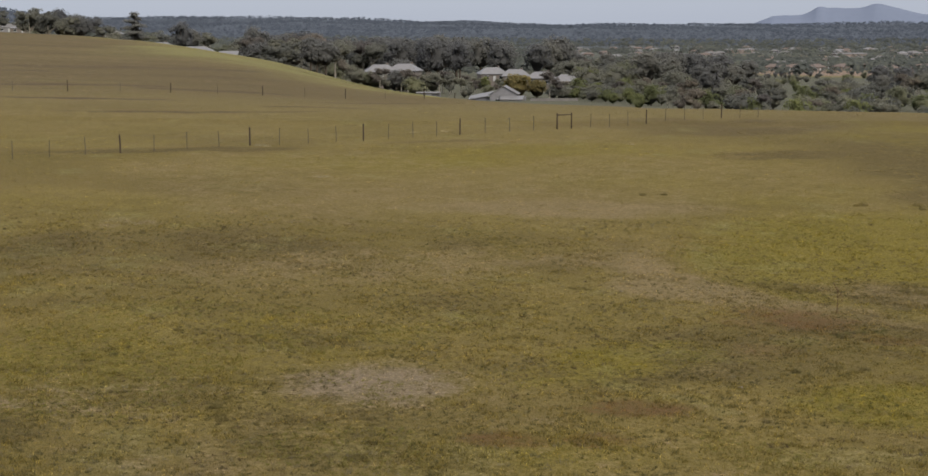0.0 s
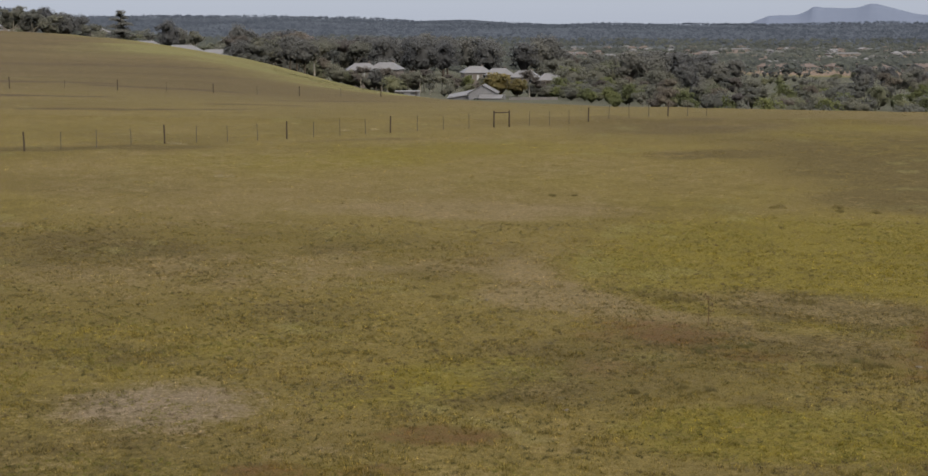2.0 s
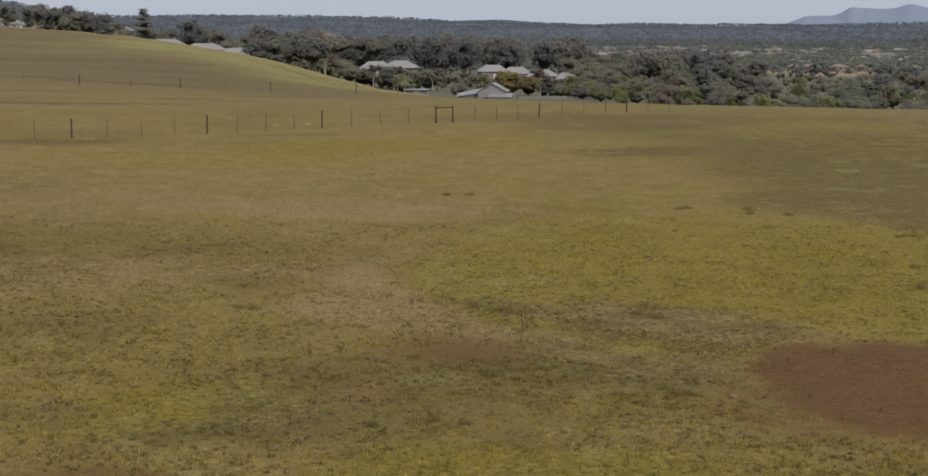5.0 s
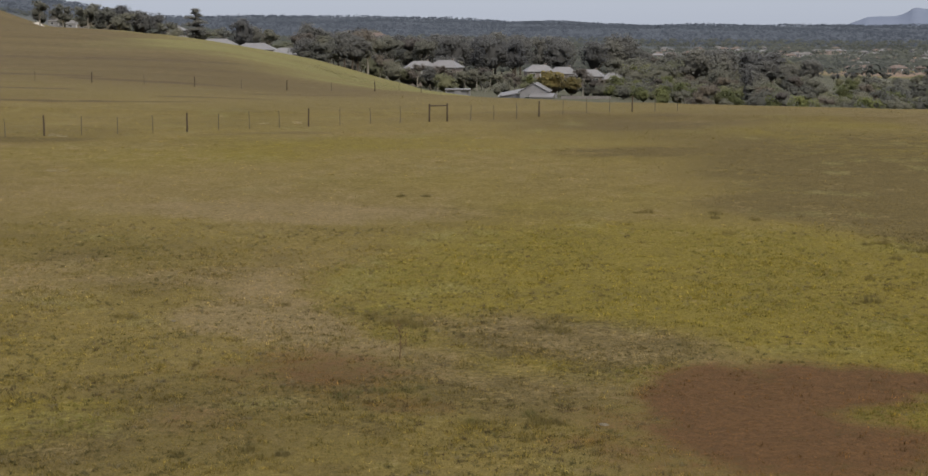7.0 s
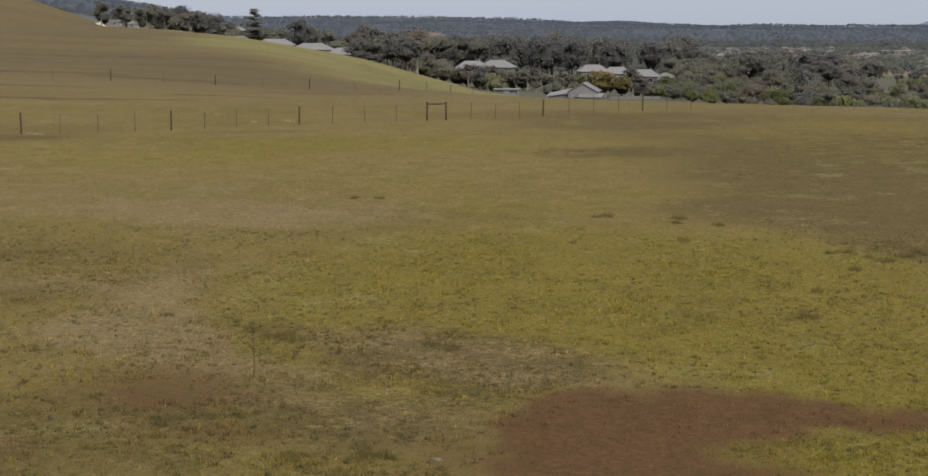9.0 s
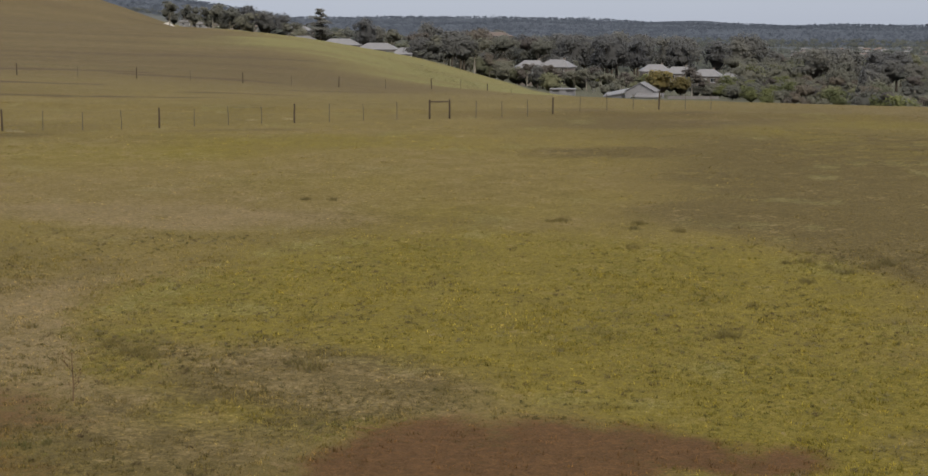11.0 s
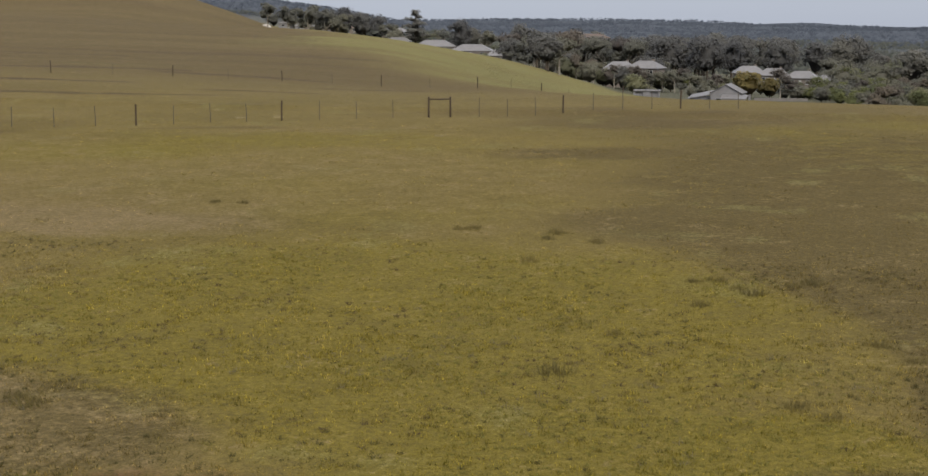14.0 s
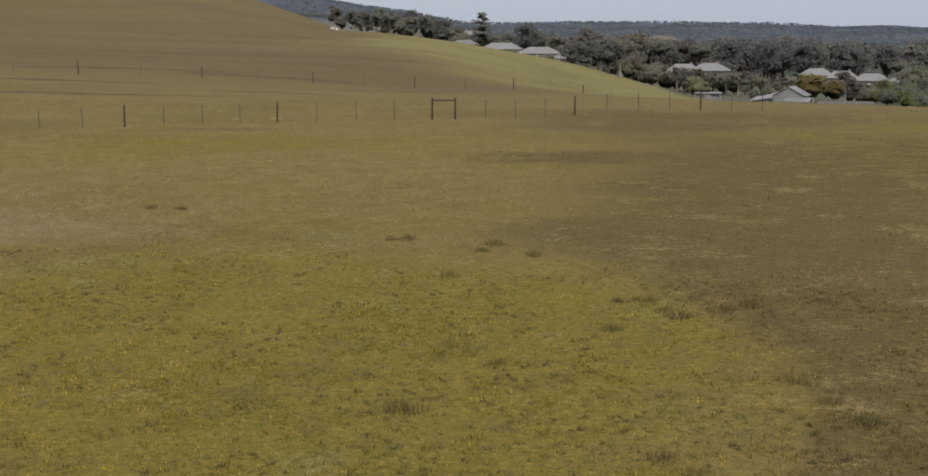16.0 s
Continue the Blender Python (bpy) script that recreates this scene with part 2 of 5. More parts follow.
def box(bm, x0, y0, z0, x1, y1, z1):
    v = [bm.verts.new(p) for p in ((x0, y0, z0), (x1, y0, z0), (x1, y1, z0), (x0, y1, z0), (x0, y0, z1), (x1, y0, z1), (x1, y1, z1), (x0, y1, z1))]
    for q in ((3, 2, 1, 0), (4, 5, 6, 7), (0, 1, 5, 4), (1, 2, 6, 5), (2, 3, 7, 6), (3, 0, 4, 7)):
        bm.faces.new([v[i] for i in q])


# ---- ground ----
def blob(x, y, cx, cy, rx, ry, turn=0.0, soft=0.35):
    """1 inside an ellipse, falling off over its edge."""
    c, s = math.cos(radians(turn)), math.sin(radians(turn))
    u, v = ((x - cx) * c + (y - cy) * s) / rx, (-(x - cx) * s + (y - cy) * c) / ry
    return 1 - ease(np.hypot(u, v), 1 - soft, 1 + soft)


def brow(x, y):
    """Metres beyond the brow of the paddock and hill."""
    return (x - 25) + np.where(y < 150, 2.0 * (y - 150), np.where(y < 215, 0.7 * (y - 150), 45.5 + 0.42 * (y - 215)))


def past_ring(x, y):
    """1 in the dull brown growth that borders the green ring."""
    past = x - (33 - 0.75 * np.clip(y - 62, 0, 10)) + 3.0 * (fractal(x, y, 4, 191, 4) - 0.5)
    return ease(past / (1 + 0.3 * np.clip(y - 62, 0, 14)), -0.8, 1.2) * (1 - 0.6 * ease(y, 64, 80)) * (1 - ease(y, 86, 112))


def cover_at(x, y):
    """Weights of greener, drier and rust-coloured growth and of bare soil."""
    near = 1 - ease(y, 120, 160)
    ring = np.hypot((x - 20.8) / 13.2, (y - 59.0) / 13.0) + 0.55 * (fractal(x, y, 7, 71, 4) - 0.5)
    lump = fractal(x, y, 9, 41, 4)
    green = 0.42 * ease(lump, 0.42, 0.66) * near * (1 - 0.5 * ease(y, 65, 80))
    for cx, cy, rx, ry, k in ((-3.5, 44.6, 4, 2, 0.22), (2, 40, 3, 2.5, 0.25), (5.6, 41.4, 3, 2, 0.25), (-11, 40, 3, 3, 0.12), (-1, 31.5, 5, 2.2, 0.4), (5, 31, 4, 3, 0.4), (12.7, 35.6, 4.2, 2.4, 0.75), (27, 42, 3, 4, 0.7), (-10, 90, 12, 4, 0.4), (9, 98, 14, 4, 0.35), (5, 88, 13, 9, 0.35), (14, 78, 9, 6, 0.3), (38, 104, 10, 16, 0.35), (32, 48, 5, 5, 0.7), (29, 50, 6, 4, 0.5), (17.5, 47.5, 3, 2, 0.4)):
        green = green + k * blob(x, y, cx, cy, rx, ry)
    green = np.maximum(green * (1 - 0.8 * blob(x, y, -7, 59, 17, 10)), 0.78 * (1 - ease(ring, 0.66, 1.2)))
    side = ease(-(x - 20.5) - 0.3 * (y - 59.8), 2, 9)
    dry = ease(ring, 0.88, 1.02) * (1 - ease(ring, 1.12, 1.36)) * side * (0.85 - 0.75 * ease(y, 56, 64)) * (0.45 + 0.55 * ease(y, 46, 51))
    dry = dry + 0.15 * np.exp(-((ring - 1.12) / 0.06) ** 2) * (1 - side)
    dry = np.maximum(dry, 0.42 * ease(fractal(x, y, 26, 57, 4), 0.48, 0.66) * near * (1 - 0.9 * blob(x, y, 38, 80, 16, 28, 0, 0.5)))
    dry = dry + 0.5 * blob(x, y, -4, 56, 9, 4, 20) + 0.4 * blob(x, y, 6, 72, 8, 2.5) + 0.35 * blob(x, y, 4, 103, 8, 2, 33)
    wx, wy = x + 2.6 * (fractal(x, y, 2.2, 61, 5) - 0.5), y + 2.6 * (fractal(x, y, 2.2, 62, 5) - 0.5)
    red = np.maximum(blob(wx, wy, 22.1, 43.5, 3.2, 5.0, -8, 0.34), 0.95 * blob(wx, wy, 25.3, 46.2, 2.4, 1.2, -5, 0.4))
    red = np.maximum(red, 0.8 * blob(wx, wy, 25.0, 39.6, 1.6, 1.2, 0, 0.4))
    yellow = blob(wx, wy, 24.7, 43.0, 1.4, 1.2, 0, 0.7)
    rust = np.maximum.reduce([0.5 * blob(x, y, 19.3, 41.0, 2.4, 3.4, 0, 0.6), red * (1 - 0.6 * yellow), 0.62 * blob(wx, wy, 11.1, 46.0, 2.4, 2.3, 20, 0.8), 0.62 * blob(x, y, 4.4, 35.4, 1.7, 0.9), 0.55 * blob(x, y, 1.0, 32.6, 1.3, 0.8), 0.5 * blob(x, y, 3.2, 32.6, 1.0, 0.7), 0.4 * blob(x, y, 9.0, 41.5, 1.6, 1.2), 0.5 * blob(x, y, 13.6, 43.3, 1.2, 0.8)])
    green = green * (1 - 0.8 * past_ring(x, y)) * (1 - 0.8 * blob(x, y, 32.6, 48.6, 2.6, 2.4, 0, 0.5)) * (1 - 0.6 * blob(x, y, 30.0, 47.0, 1.6, 1.2))
    green = np.maximum(green * (1 - 0.85 * blob(wx, wy, 17.6, 50.6, 5.2, 2.3, -28, 0.5)), 0.9 * yellow)
    dry = dry + 0.45 * blob(wx, wy, 17.6, 50.6, 5.2, 2.3, -28, 0.5)
    bare = np.maximum.reduce([0.85 * blob(x, y, -2.4, 37.8, 2.5, 2.2, 0, 0.6), 0.3 * blob(x, y, -9.5, 35.5, 3.2, 2.0, 0, 0.8), 0.35 * blob(x, y, -15.8, 65.2, 1.6, 1.6)])
    # cleared building land and a broad road on the plain
    bare = np.maximum.reduce([bare, 0.95 * blob(x + 40 * (fractal(x, y, 60, 13, 3) - 0.5), y + 120 * (fractal(x, y, 90, 14, 3) - 0.5), 268, 980, 74, 215, 0, 0.3), 0.9 * blob(x, y, 600, 1950, 330, 55, -8, 0.4)])
    # the hill: brown, streaked along the slope
    hill = ease(y, 125, 150)
    streak = fractal(x * 0.07 + y * 0.05, y - 0.35 * x, 11, 83, 3)
    green = green * (1 - hill) + hill * 0.12 * ease(streak, 0.55, 0.72)
    dry = dry * (1 - hill) + hill * (0.15 * ease(1 - streak, 0.45, 0.6) + 0.2 * ease(-x, 15, 60))
    return np.clip(np.stack([green, dry, rust, bare], -1), 0, 1)


def wear_haze_at(x, y):
    """Weights of dull brown growth, of pale lush growth, of woodland floor and of the haze tint on far wooded land."""
    far = np.hypot(x, y)
    near = 1 - ease(y, 120, 160)
    ring = np.hypot((x - 20.5) / 13.2, (y - 59.8) / 12.2)
    dull = 0.45 * ease(fractal(x, y, 17, 97, 4), 0.46, 0.64) * near
    dull = dull + 0.8 * ease(x + 0.12 * (y - 60), 32.5, 35) * ease(ring, 1.0, 1.12) * (1 - ease(y, 76, 92))
    dull = dull + 0.7 * blob(x, y, 32.6, 48.6, 2.6, 2.4, 0, 0.5) + 0.6 * blob(x, y, 30.0, 47.0, 1.6, 1.2)
    dull = dull + 0.75 * past_ring(x, y) + 0.4 * blob(x, y, 1, 70, 15, 15, 0, 0.6)
    dull = dull + 0.7 * blob(x, y, 12.0, 53.2, 2.0, 0.9, -30) + 0.5 * blob(x, y, 17.6, 51.4, 1.6, 1.0)
    dull = dull + 0.8 * blob(x, y, 20.5, 93.5, 4.5, 2.2, 15) + 0.7 * blob(x, y, -20, 95.5, 9, 1.3, 12) + 0.7 * blob(x, y, -2, 103.2, 5, 1.2, 15) + 0.5 * blob(x, y, -13, 58, 9, 6) + 0.4 * blob(x, y, -8, 49, 7, 3)
    dull = dull + 0.75 * blob(x, y, 38, 84, 15, 17, 0, 0.6) + 0.5 * blob(x, y, 36, 112, 18, 24, 0, 0.5) + 0.5 * blob(x, y, 37, 69, 4, 8)
    dull = dull + 0.5 * blob(x, y, 33, 84, 9, 5) * ease(fractal(x, y, 5, 31, 3), 0.3, 0.6)
    small = ease(fractal(x, y, 3.6, 171, 5), 0.50, 0.64) * (1 - ease(y, 56, 74))
    dull = dull + 0.4 * small * (0.35 + 0.65 * ease(ring, 0.95, 1.1)) + 1.1 * blob(x, y, 17.6, 50.4, 3.6, 2.6, -30, 0.6) + 0.5 * blob(x, y, 35.5, 72, 4.5, 10, 0, 0.5) + 0.7 * blob(x, y, 14.5, 46, 4, 3, 0, 0.6) + 0.6 * blob(x, y, 8.5, 41.5, 5, 4, 0, 0.6) + 0.7 * blob(x, y, 37.5, 60, 4, 11, 0, 0.4)
    dull = dull * (1 - 0.75 * blob(x, y, 8, 68, 11, 4, 0, 0.5))
    for cx, cy, rx, ry in ((-54, 171, 9, 1.0), (-45.5, 176, 8, 0.9), (-31, 176, 9, 1.1), (-39.4, 147.6, 9, 1.3), (-48, 233, 13, 2.2), (-62, 226, 8, 1.6), (-22, 132, 10, 1.1), (-9, 161, 7, 0.9), (-30, 128, 7, 1.0), (-70, 205, 10, 1.5), (-16, 143, 6, 0.8), (-58, 150, 8, 1.0)):
        dull = dull + 1.1 * blob(x + 3 * (fractal(x, y, 6, 5, 2) - 0.5), y + 2 * (fractal(x, y, 5, 6, 2) - 0.5), cx, cy, rx, ry, 17)
    hill = ease(y + 26 * (fractal(x, y, 22, 201, 3) - 0.5), 122, 190)
    line = fractal(x * 0.06 + y * 0.05, y - 0.4 * x, 4.5, 113, 3)
    dull = dull + hill * (0.62 + 0.12 * ease(line, 0.58, 0.7)) * (1 - 0.75 * ease(brow(x, y), -14, 14))
    b = brow(x, y)
    lush = 1.0 * ease(b, -18, 16) * ease(y, 190, 250) * (0.5 + 0.8 * ease(fractal(x * 0.25, y, 14, 131, 3), 0.4, 0.65))
    for cx, cy, rx, ry in ((-50, 182, 12, 1.6), (-20, 168, 8, 1.2), (-40, 156, 10, 1.2), (-64, 262, 16, 3), (-52, 292, 14, 4), (-30, 262, 9, 2.5), (-14, 190, 6, 1.2), (-74, 320, 12, 5)):
        lush = lush + 0.3 * blob(x + 4 * (fractal(x, y, 6, 15, 2) - 0.5), y + 2 * (fractal(x, y, 5, 16, 2) - 0.5), cx, cy, rx, ry, 17)
    lush = lush + 0.3 * blob(x, y, -64, 298, 16, 30) + 0.08 * hill * ease(line, 0.3, 0.42)
    lush = lush + 0.35 * near * ease(fractal(x, y, 2.6, 151, 3), 0.60, 0.72)
    cleared = np.maximum(blob(x, y, 268, 980, 84, 240, 0, 0.3), blob(x, y, 600, 1950, 340, 62, -8, 0.3))
    floor = (1 - cleared) * ease(b, 62, 100) * ease(y, 150, 190) * (1 - 0.9 * ease(-x - 250, 0, 60) * ease(y, 500, 600) * (1 - ease(y, 1400, 1900)))
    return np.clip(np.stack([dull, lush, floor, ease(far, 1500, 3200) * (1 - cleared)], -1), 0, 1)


def lay_cover(me, x, y):
    for name, values in (("cover", cover_at(x, y)), ("wear_haze", wear_haze_at(x, y))):
        tint = me.color_attributes.new(name, "FLOAT_COLOR", "POINT")
        tint.data.foreach_set("color", values.astype(np.float32).ravel())


def build_ground():
    centre = (18.0, 8.0)
    angles = np.radians(np.concatenate([np.arange(-52, 42, 0.34), np.arange(42, 308, 7.0)]))
    radii = [0.0]
    r = 4.0
    while r < 4900:
        radii.append(r)
        r = r * 1.012 + 0.05
    radii.append(4900.0)
    rr, aa = np.meshgrid(np.array(radii[1:]), angles, indexing="ij")
    x, y = centre[0] + rr * np.sin(aa), centre[1] + rr * np.cos(aa)
    z = ground_height(x, y)
    verts = np.concatenate([[[centre[0], centre[1], float(ground_height(*centre))]], np.stack([x, y, z], -1).reshape(-1, 3)])
    rows, cols = rr.shape
    i, j = np.meshgrid(np.arange(rows - 1), np.arange(cols), indexing="ij")
    k = (j + 1) % cols
    faces = np.stack([1 + i * cols + j, 1 + i * cols + k, 1 + (i + 1) * cols + k, 1 + (i + 1) * cols + j], -1).reshape(-1, 4)[:, ::-1]
    hub = np.stack([np.zeros(cols, int), 1 + np.arange(cols), 1 + (np.arange(cols) + 1) % cols, np.zeros(cols, int)], -1)
    me = array_mesh("ground", verts, faces)
    bm = bmesh.new()
    bm.from_mesh(me)
    bm.verts.ensure_lookup_table()
    for q in hub:
        bm.faces.new((bm.verts[q[0]], bm.verts[q[2]], bm.verts[q[1]]))
    bmesh.ops.recalc_face_normals(bm, faces=bm.faces)
    bm.to_mesh(me)
    bm.free()
    me.polygons.foreach_set("use_smooth", [True] * len(me.polygons))
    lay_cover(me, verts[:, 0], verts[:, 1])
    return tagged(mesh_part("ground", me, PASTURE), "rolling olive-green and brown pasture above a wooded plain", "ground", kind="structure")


build_ground()


# ---- fences ----
def ground_z(x, y):
    return float(ground_height(x, y))


def wooden_post(x, y, height, radius, lean=0.0):
    """A round weathered post, slightly tapered, with a chamfered top."""
    bm = bmesh.new()
    tube(bm, [(0, 0, -0.4), (0.004, 0, height * 0.5), (lean, 0, height - 0.03), (lean, 0, height)], [radius * 1.08, radius, radius * 0.95, radius * 0.7], 8)
    return bm, pose(x, y, ground_z(x, y))


def build_fence(line, name, label, thick_every, first_thick, height, skip=()):
    """A post-and-wire fence along a list of post places."""
    base = new(name)
    base.location = (*line[0], ground_z(*line[0]))
    origin = Vector(base.location)
    tagged(base, label, "fence")
    tops = []
    for k, (x, y) in enumerate(line):
        thick = (k - first_thick) % thick_every == 0
        here = height * (1.06 if thick else 0.97) + 0.05 * math.sin(k * 2.3)
        bm, m = wooden_post(x, y, here, 0.058 if thick else 0.024, 0.03 * math.sin(k * 1.7))
        bm.transform(Matrix.Translation(-origin) @ m)
        part("post" if thick else "dropper", bm, POST_WOOD if thick else STEEL_POST, base, "dark round timber post" if thick else "thin steel dropper")
        tops.append((Vector((x, y, ground_z(x, y))) - origin, here))
    for share in (0.25, 0.5, 0.72, 0.93):
        bm = bmesh.new()
        tube(bm, [p + Vector((0, 0, h * share)) for p, h in tops], [0.003] * len(tops), 4)
        part("wire", bm, WIRE, base)
    return base


def along(points, steps):
    """Post places between corner points, with that many spans on each stretch."""
    out = [points[0]]
    for (a, b), n in zip(zip(points, points[1:]), steps):
        out += [(a[0] + (b[0] - a[0]) * k / n, a[1] + (b[1] - a[1]) * k / n) for k in range(1, n + 1)]
    return out


build_fence(along([(-36.5, 83.5), (-15.1, 98.96), (-7.5, 104.5), (-0.33, 109.74), (7.6, 115.12)], [11, 4, 4, 4]), "fence",
            "post and wire fence of dark timber and steel in pasture", 4, 3, 1.2)
build_fence(along([(8.84, 115.9), (15.5, 119.85), (22.76, 124.6), (26.5, 127.0)], [4, 4, 2]), "fence",
            "post and wire fence of dark timber and steel in pasture", 4, 0, 1.2)
build_fence(along([(-75, 137), (-34.7, 167.0), (-24.7, 173.1), (-15, 178.3), (-5.2, 183.4), (0.6, 211)], [8, 2, 2, 2, 3]), "fence",
            "distant post and wire fence along the foot of the hill", 2, 0, 1.15)


def build_strainer():
    """The braced end frame of the fence: two stout posts and a rail on top."""
    a, b = Vector((7.6, 115.12, ground_z(7.6, 115.12))), Vector((8.84, 115.9, ground_z(8.84, 115.9)))
    base = new("strainer_frame")
    base.location = a
    tagged(base, "dark timber strainer frame with two stout posts and top rail", "fence frame")
    d = b - a
    for p in (Vector((0, 0, 0)), d):
        bm = bmesh.new()
        tube(bm, [p + Vector((0, 0, -0.5)), p + Vector((0, 0, 0.6)), p + Vector((0, 0, 1.3)), p + Vector((0, 0, 1.33))], [0.068, 0.064, 0.06, 0.045], 10)
        part("post", bm, POST_WOOD, base, smooth=True)
    bm = bmesh.new()
    tube(bm, [Vector((0, 0, 1.17)), d * 0.5 + Vector((0, 0, 1.16)), d + Vector((0, 0, 1.17))], [0.045, 0.05, 0.045], 8)
    part("rail", bm, POST_WOOD, base, smooth=True)


build_strainer()


# ---- trees and woods ----
def leaf_material(name, dark, light, translucent=0.25, up=0.3):
    m, n, l, b = material(name, 0.75, 0.2)
    own = n.new("ShaderNodeNewGeometry").outputs["Random Per Island"]
    fine = noise_node(n, l, 0.9, 3, 0.6)
    k = math_node(n, l, "ADD", math_node(n, l, "MULTIPLY", own, 0.6), math_node(n, l, "MULTIPLY", fine.outputs["Fac"], 0.4))
    colour = ramp_node(n, l, k, ((0.2, dark), (0.8, light))).outputs[0]
    tree_own = n.new("ShaderNodeObjectInfo").outputs["Random"]
    vary = ramp_node(n, l, tree_own, ((0.0, (0.78, 0.8, 0.85)), (1.0, (1.2, 1.18, 1.05)))).outputs[0]
    colour = mix_node(n, l, 1.0, colour, vary, "MULTIPLY")
    l.new(colour, b.inputs["Base Color"])
    see_through(n, l, b, colour, translucent)
    upward(n, l, b, up)
    return m


# pine, gum and rusty leaves carry valley haze as paler, greyer colour
PINE_LEAF = leaf_material("hazed_pine_needles", (0.207, 0.204, 0.202), (0.241, 0.236, 0.226), 0.5, 0.85)
GUM_LEAF = leaf_material("hazed_gum_leaves", (0.213, 0.209, 0.181), (0.260, 0.254, 0.211), 0.5, 0.85)
OLIVE_LEAF = leaf_material("olive_leaves", (0.213, 0.215, 0.146), (0.293, 0.291, 0.188), 0.5, 0.85)
BRIGHT_LEAF = leaf_material("bright_shrub_leaves", (0.179, 0.193, 0.092), (0.255, 0.267, 0.121), 0.5, 0.85)
GOLD_LEAF = leaf_material("golden_leaves", (0.22, 0.190, 0.082), (0.36, 0.285, 0.12), 0.5, 0.85)
RUST_LEAF = leaf_material("hazed_rusty_leaves", (0.207, 0.181, 0.162), (0.249, 0.216, 0.185), 0.5, 0.85)
BARK = plain_material("tree_bark", (0.05, 0.04, 0.032), (0.14, 0.115, 0.09), 2, 0.95, 0.6)
PALE_BARK = plain_material("pale_bark", (0.2, 0.18, 0.15), (0.36, 0.33, 0.28), 2, 0.9, 0.4)


def leaf_cloud(rng, lobes, cores, count, size, flat=0.0):
    """Corners and faces of many small ragged leaf sprays over the lobes (x, y, z, rx, ry, rz), and of the dense inner masses behind them."""
    lobes, cores = np.array(lobes, float), np.array(cores, float)
    middle = cores[:, :3].mean(axis=0)
    share = lobes[:, 3] * lobes[:, 4] + lobes[:, 3] * lobes[:, 5]
    pick = rng.choice(len(lobes), count, p=share / share.sum())
    d = rng.normal(size=(count, 3))
    d /= np.linalg.norm(d, axis=1)[:, None]
    d[:, 2] = np.where(d[:, 2] < -0.5, -d[:, 2] * 0.6, d[:, 2])
    c = lobes[pick, :3] + d * lobes[pick, 3:] * (0.3 + 0.8 * rng.random((count, 1)) ** 0.6)
    whole = c - middle
    whole /= np.linalg.norm(whole, axis=1)[:, None]
    out = whole * 0.7 + d * 0.45 + rng.normal(size=(count, 3)) * 0.4 + [0, 0, 0.25 + flat]
    out /= np.linalg.norm(out, axis=1)[:, None]
    u = np.cross(out, rng.normal(size=(count, 3)))
    u /= np.linalg.norm(u, axis=1)[:, None]
    v = np.cross(out, u)
    s = size * (0.5 + 0.9 * rng.random((count, 1)))
    ragged = lambda: 0.5 + 0.9 * rng.random((count, 1))
    corners = np.stack([c + u * s * ragged() * 0.6 + out * s * 0.15, c + v * s * ragged() * 0.45, c - u * s * ragged() * 0.6 + out * s * 0.1, c - v * s * ragged() * 0.45 - out * s * 0.1], 1)
    p, q = np.meshgrid(np.radians(np.linspace(8, 168, 8)), np.radians(np.arange(0, 360, 30)), indexing="ij")
    ball = np.stack([np.sin(p) * np.cos(q), np.sin(p) * np.sin(q), np.cos(p)], -1)
    i, j = np.meshgrid(np.arange(7), np.arange(12), indexing="ij")
    k = (j + 1) % 12
    quads = np.stack([i * 12 + j, (i + 1) * 12 + j, (i + 1) * 12 + k, i * 12 + k], -1).reshape(-1, 4)
    verts, faces = [corners.reshape(-1, 3)], [np.arange(count * 4).reshape(-1, 4)]
    for n, core in enumerate(cores):
        verts.append((core[:3] + ball * core[3:] * rng.uniform(0.6, 0.85, (8, 12, 1))).reshape(-1, 3))
        faces.append(quads + count * 4 + 96 * n)
    return np.concatenate(verts), np.concatenate(faces)


def dome(rng, cx, cy, cz, rx, rz, count, small, large):
    """Lobes over an uneven dome-shaped crown."""
    a, b, c = rng.uniform(0, 6.28, 3)
    lobes = []
    for _ in range(count):
        d = rng.normal(size=3)
        d /= np.linalg.norm(d)
        d[2] = d[2] if d[2] > -0.45 else -d[2]
        t = math.atan2(d[1], d[0])
        k = (1 + 0.14 * math.sin(2 * t + a) + 0.10 * math.sin(3 * t + b + 2 * d[2])) * rng.uniform(0.62, 0.92)
        r = rng.uniform(small, large)
        lobes.append((cx + d[0] * rx * k, cy + d[1] * rx * k, cz + d[2] * rz * k * (1 + 0.1 * math.sin(t + c)), r, r, r * 0.72))
    return lobes


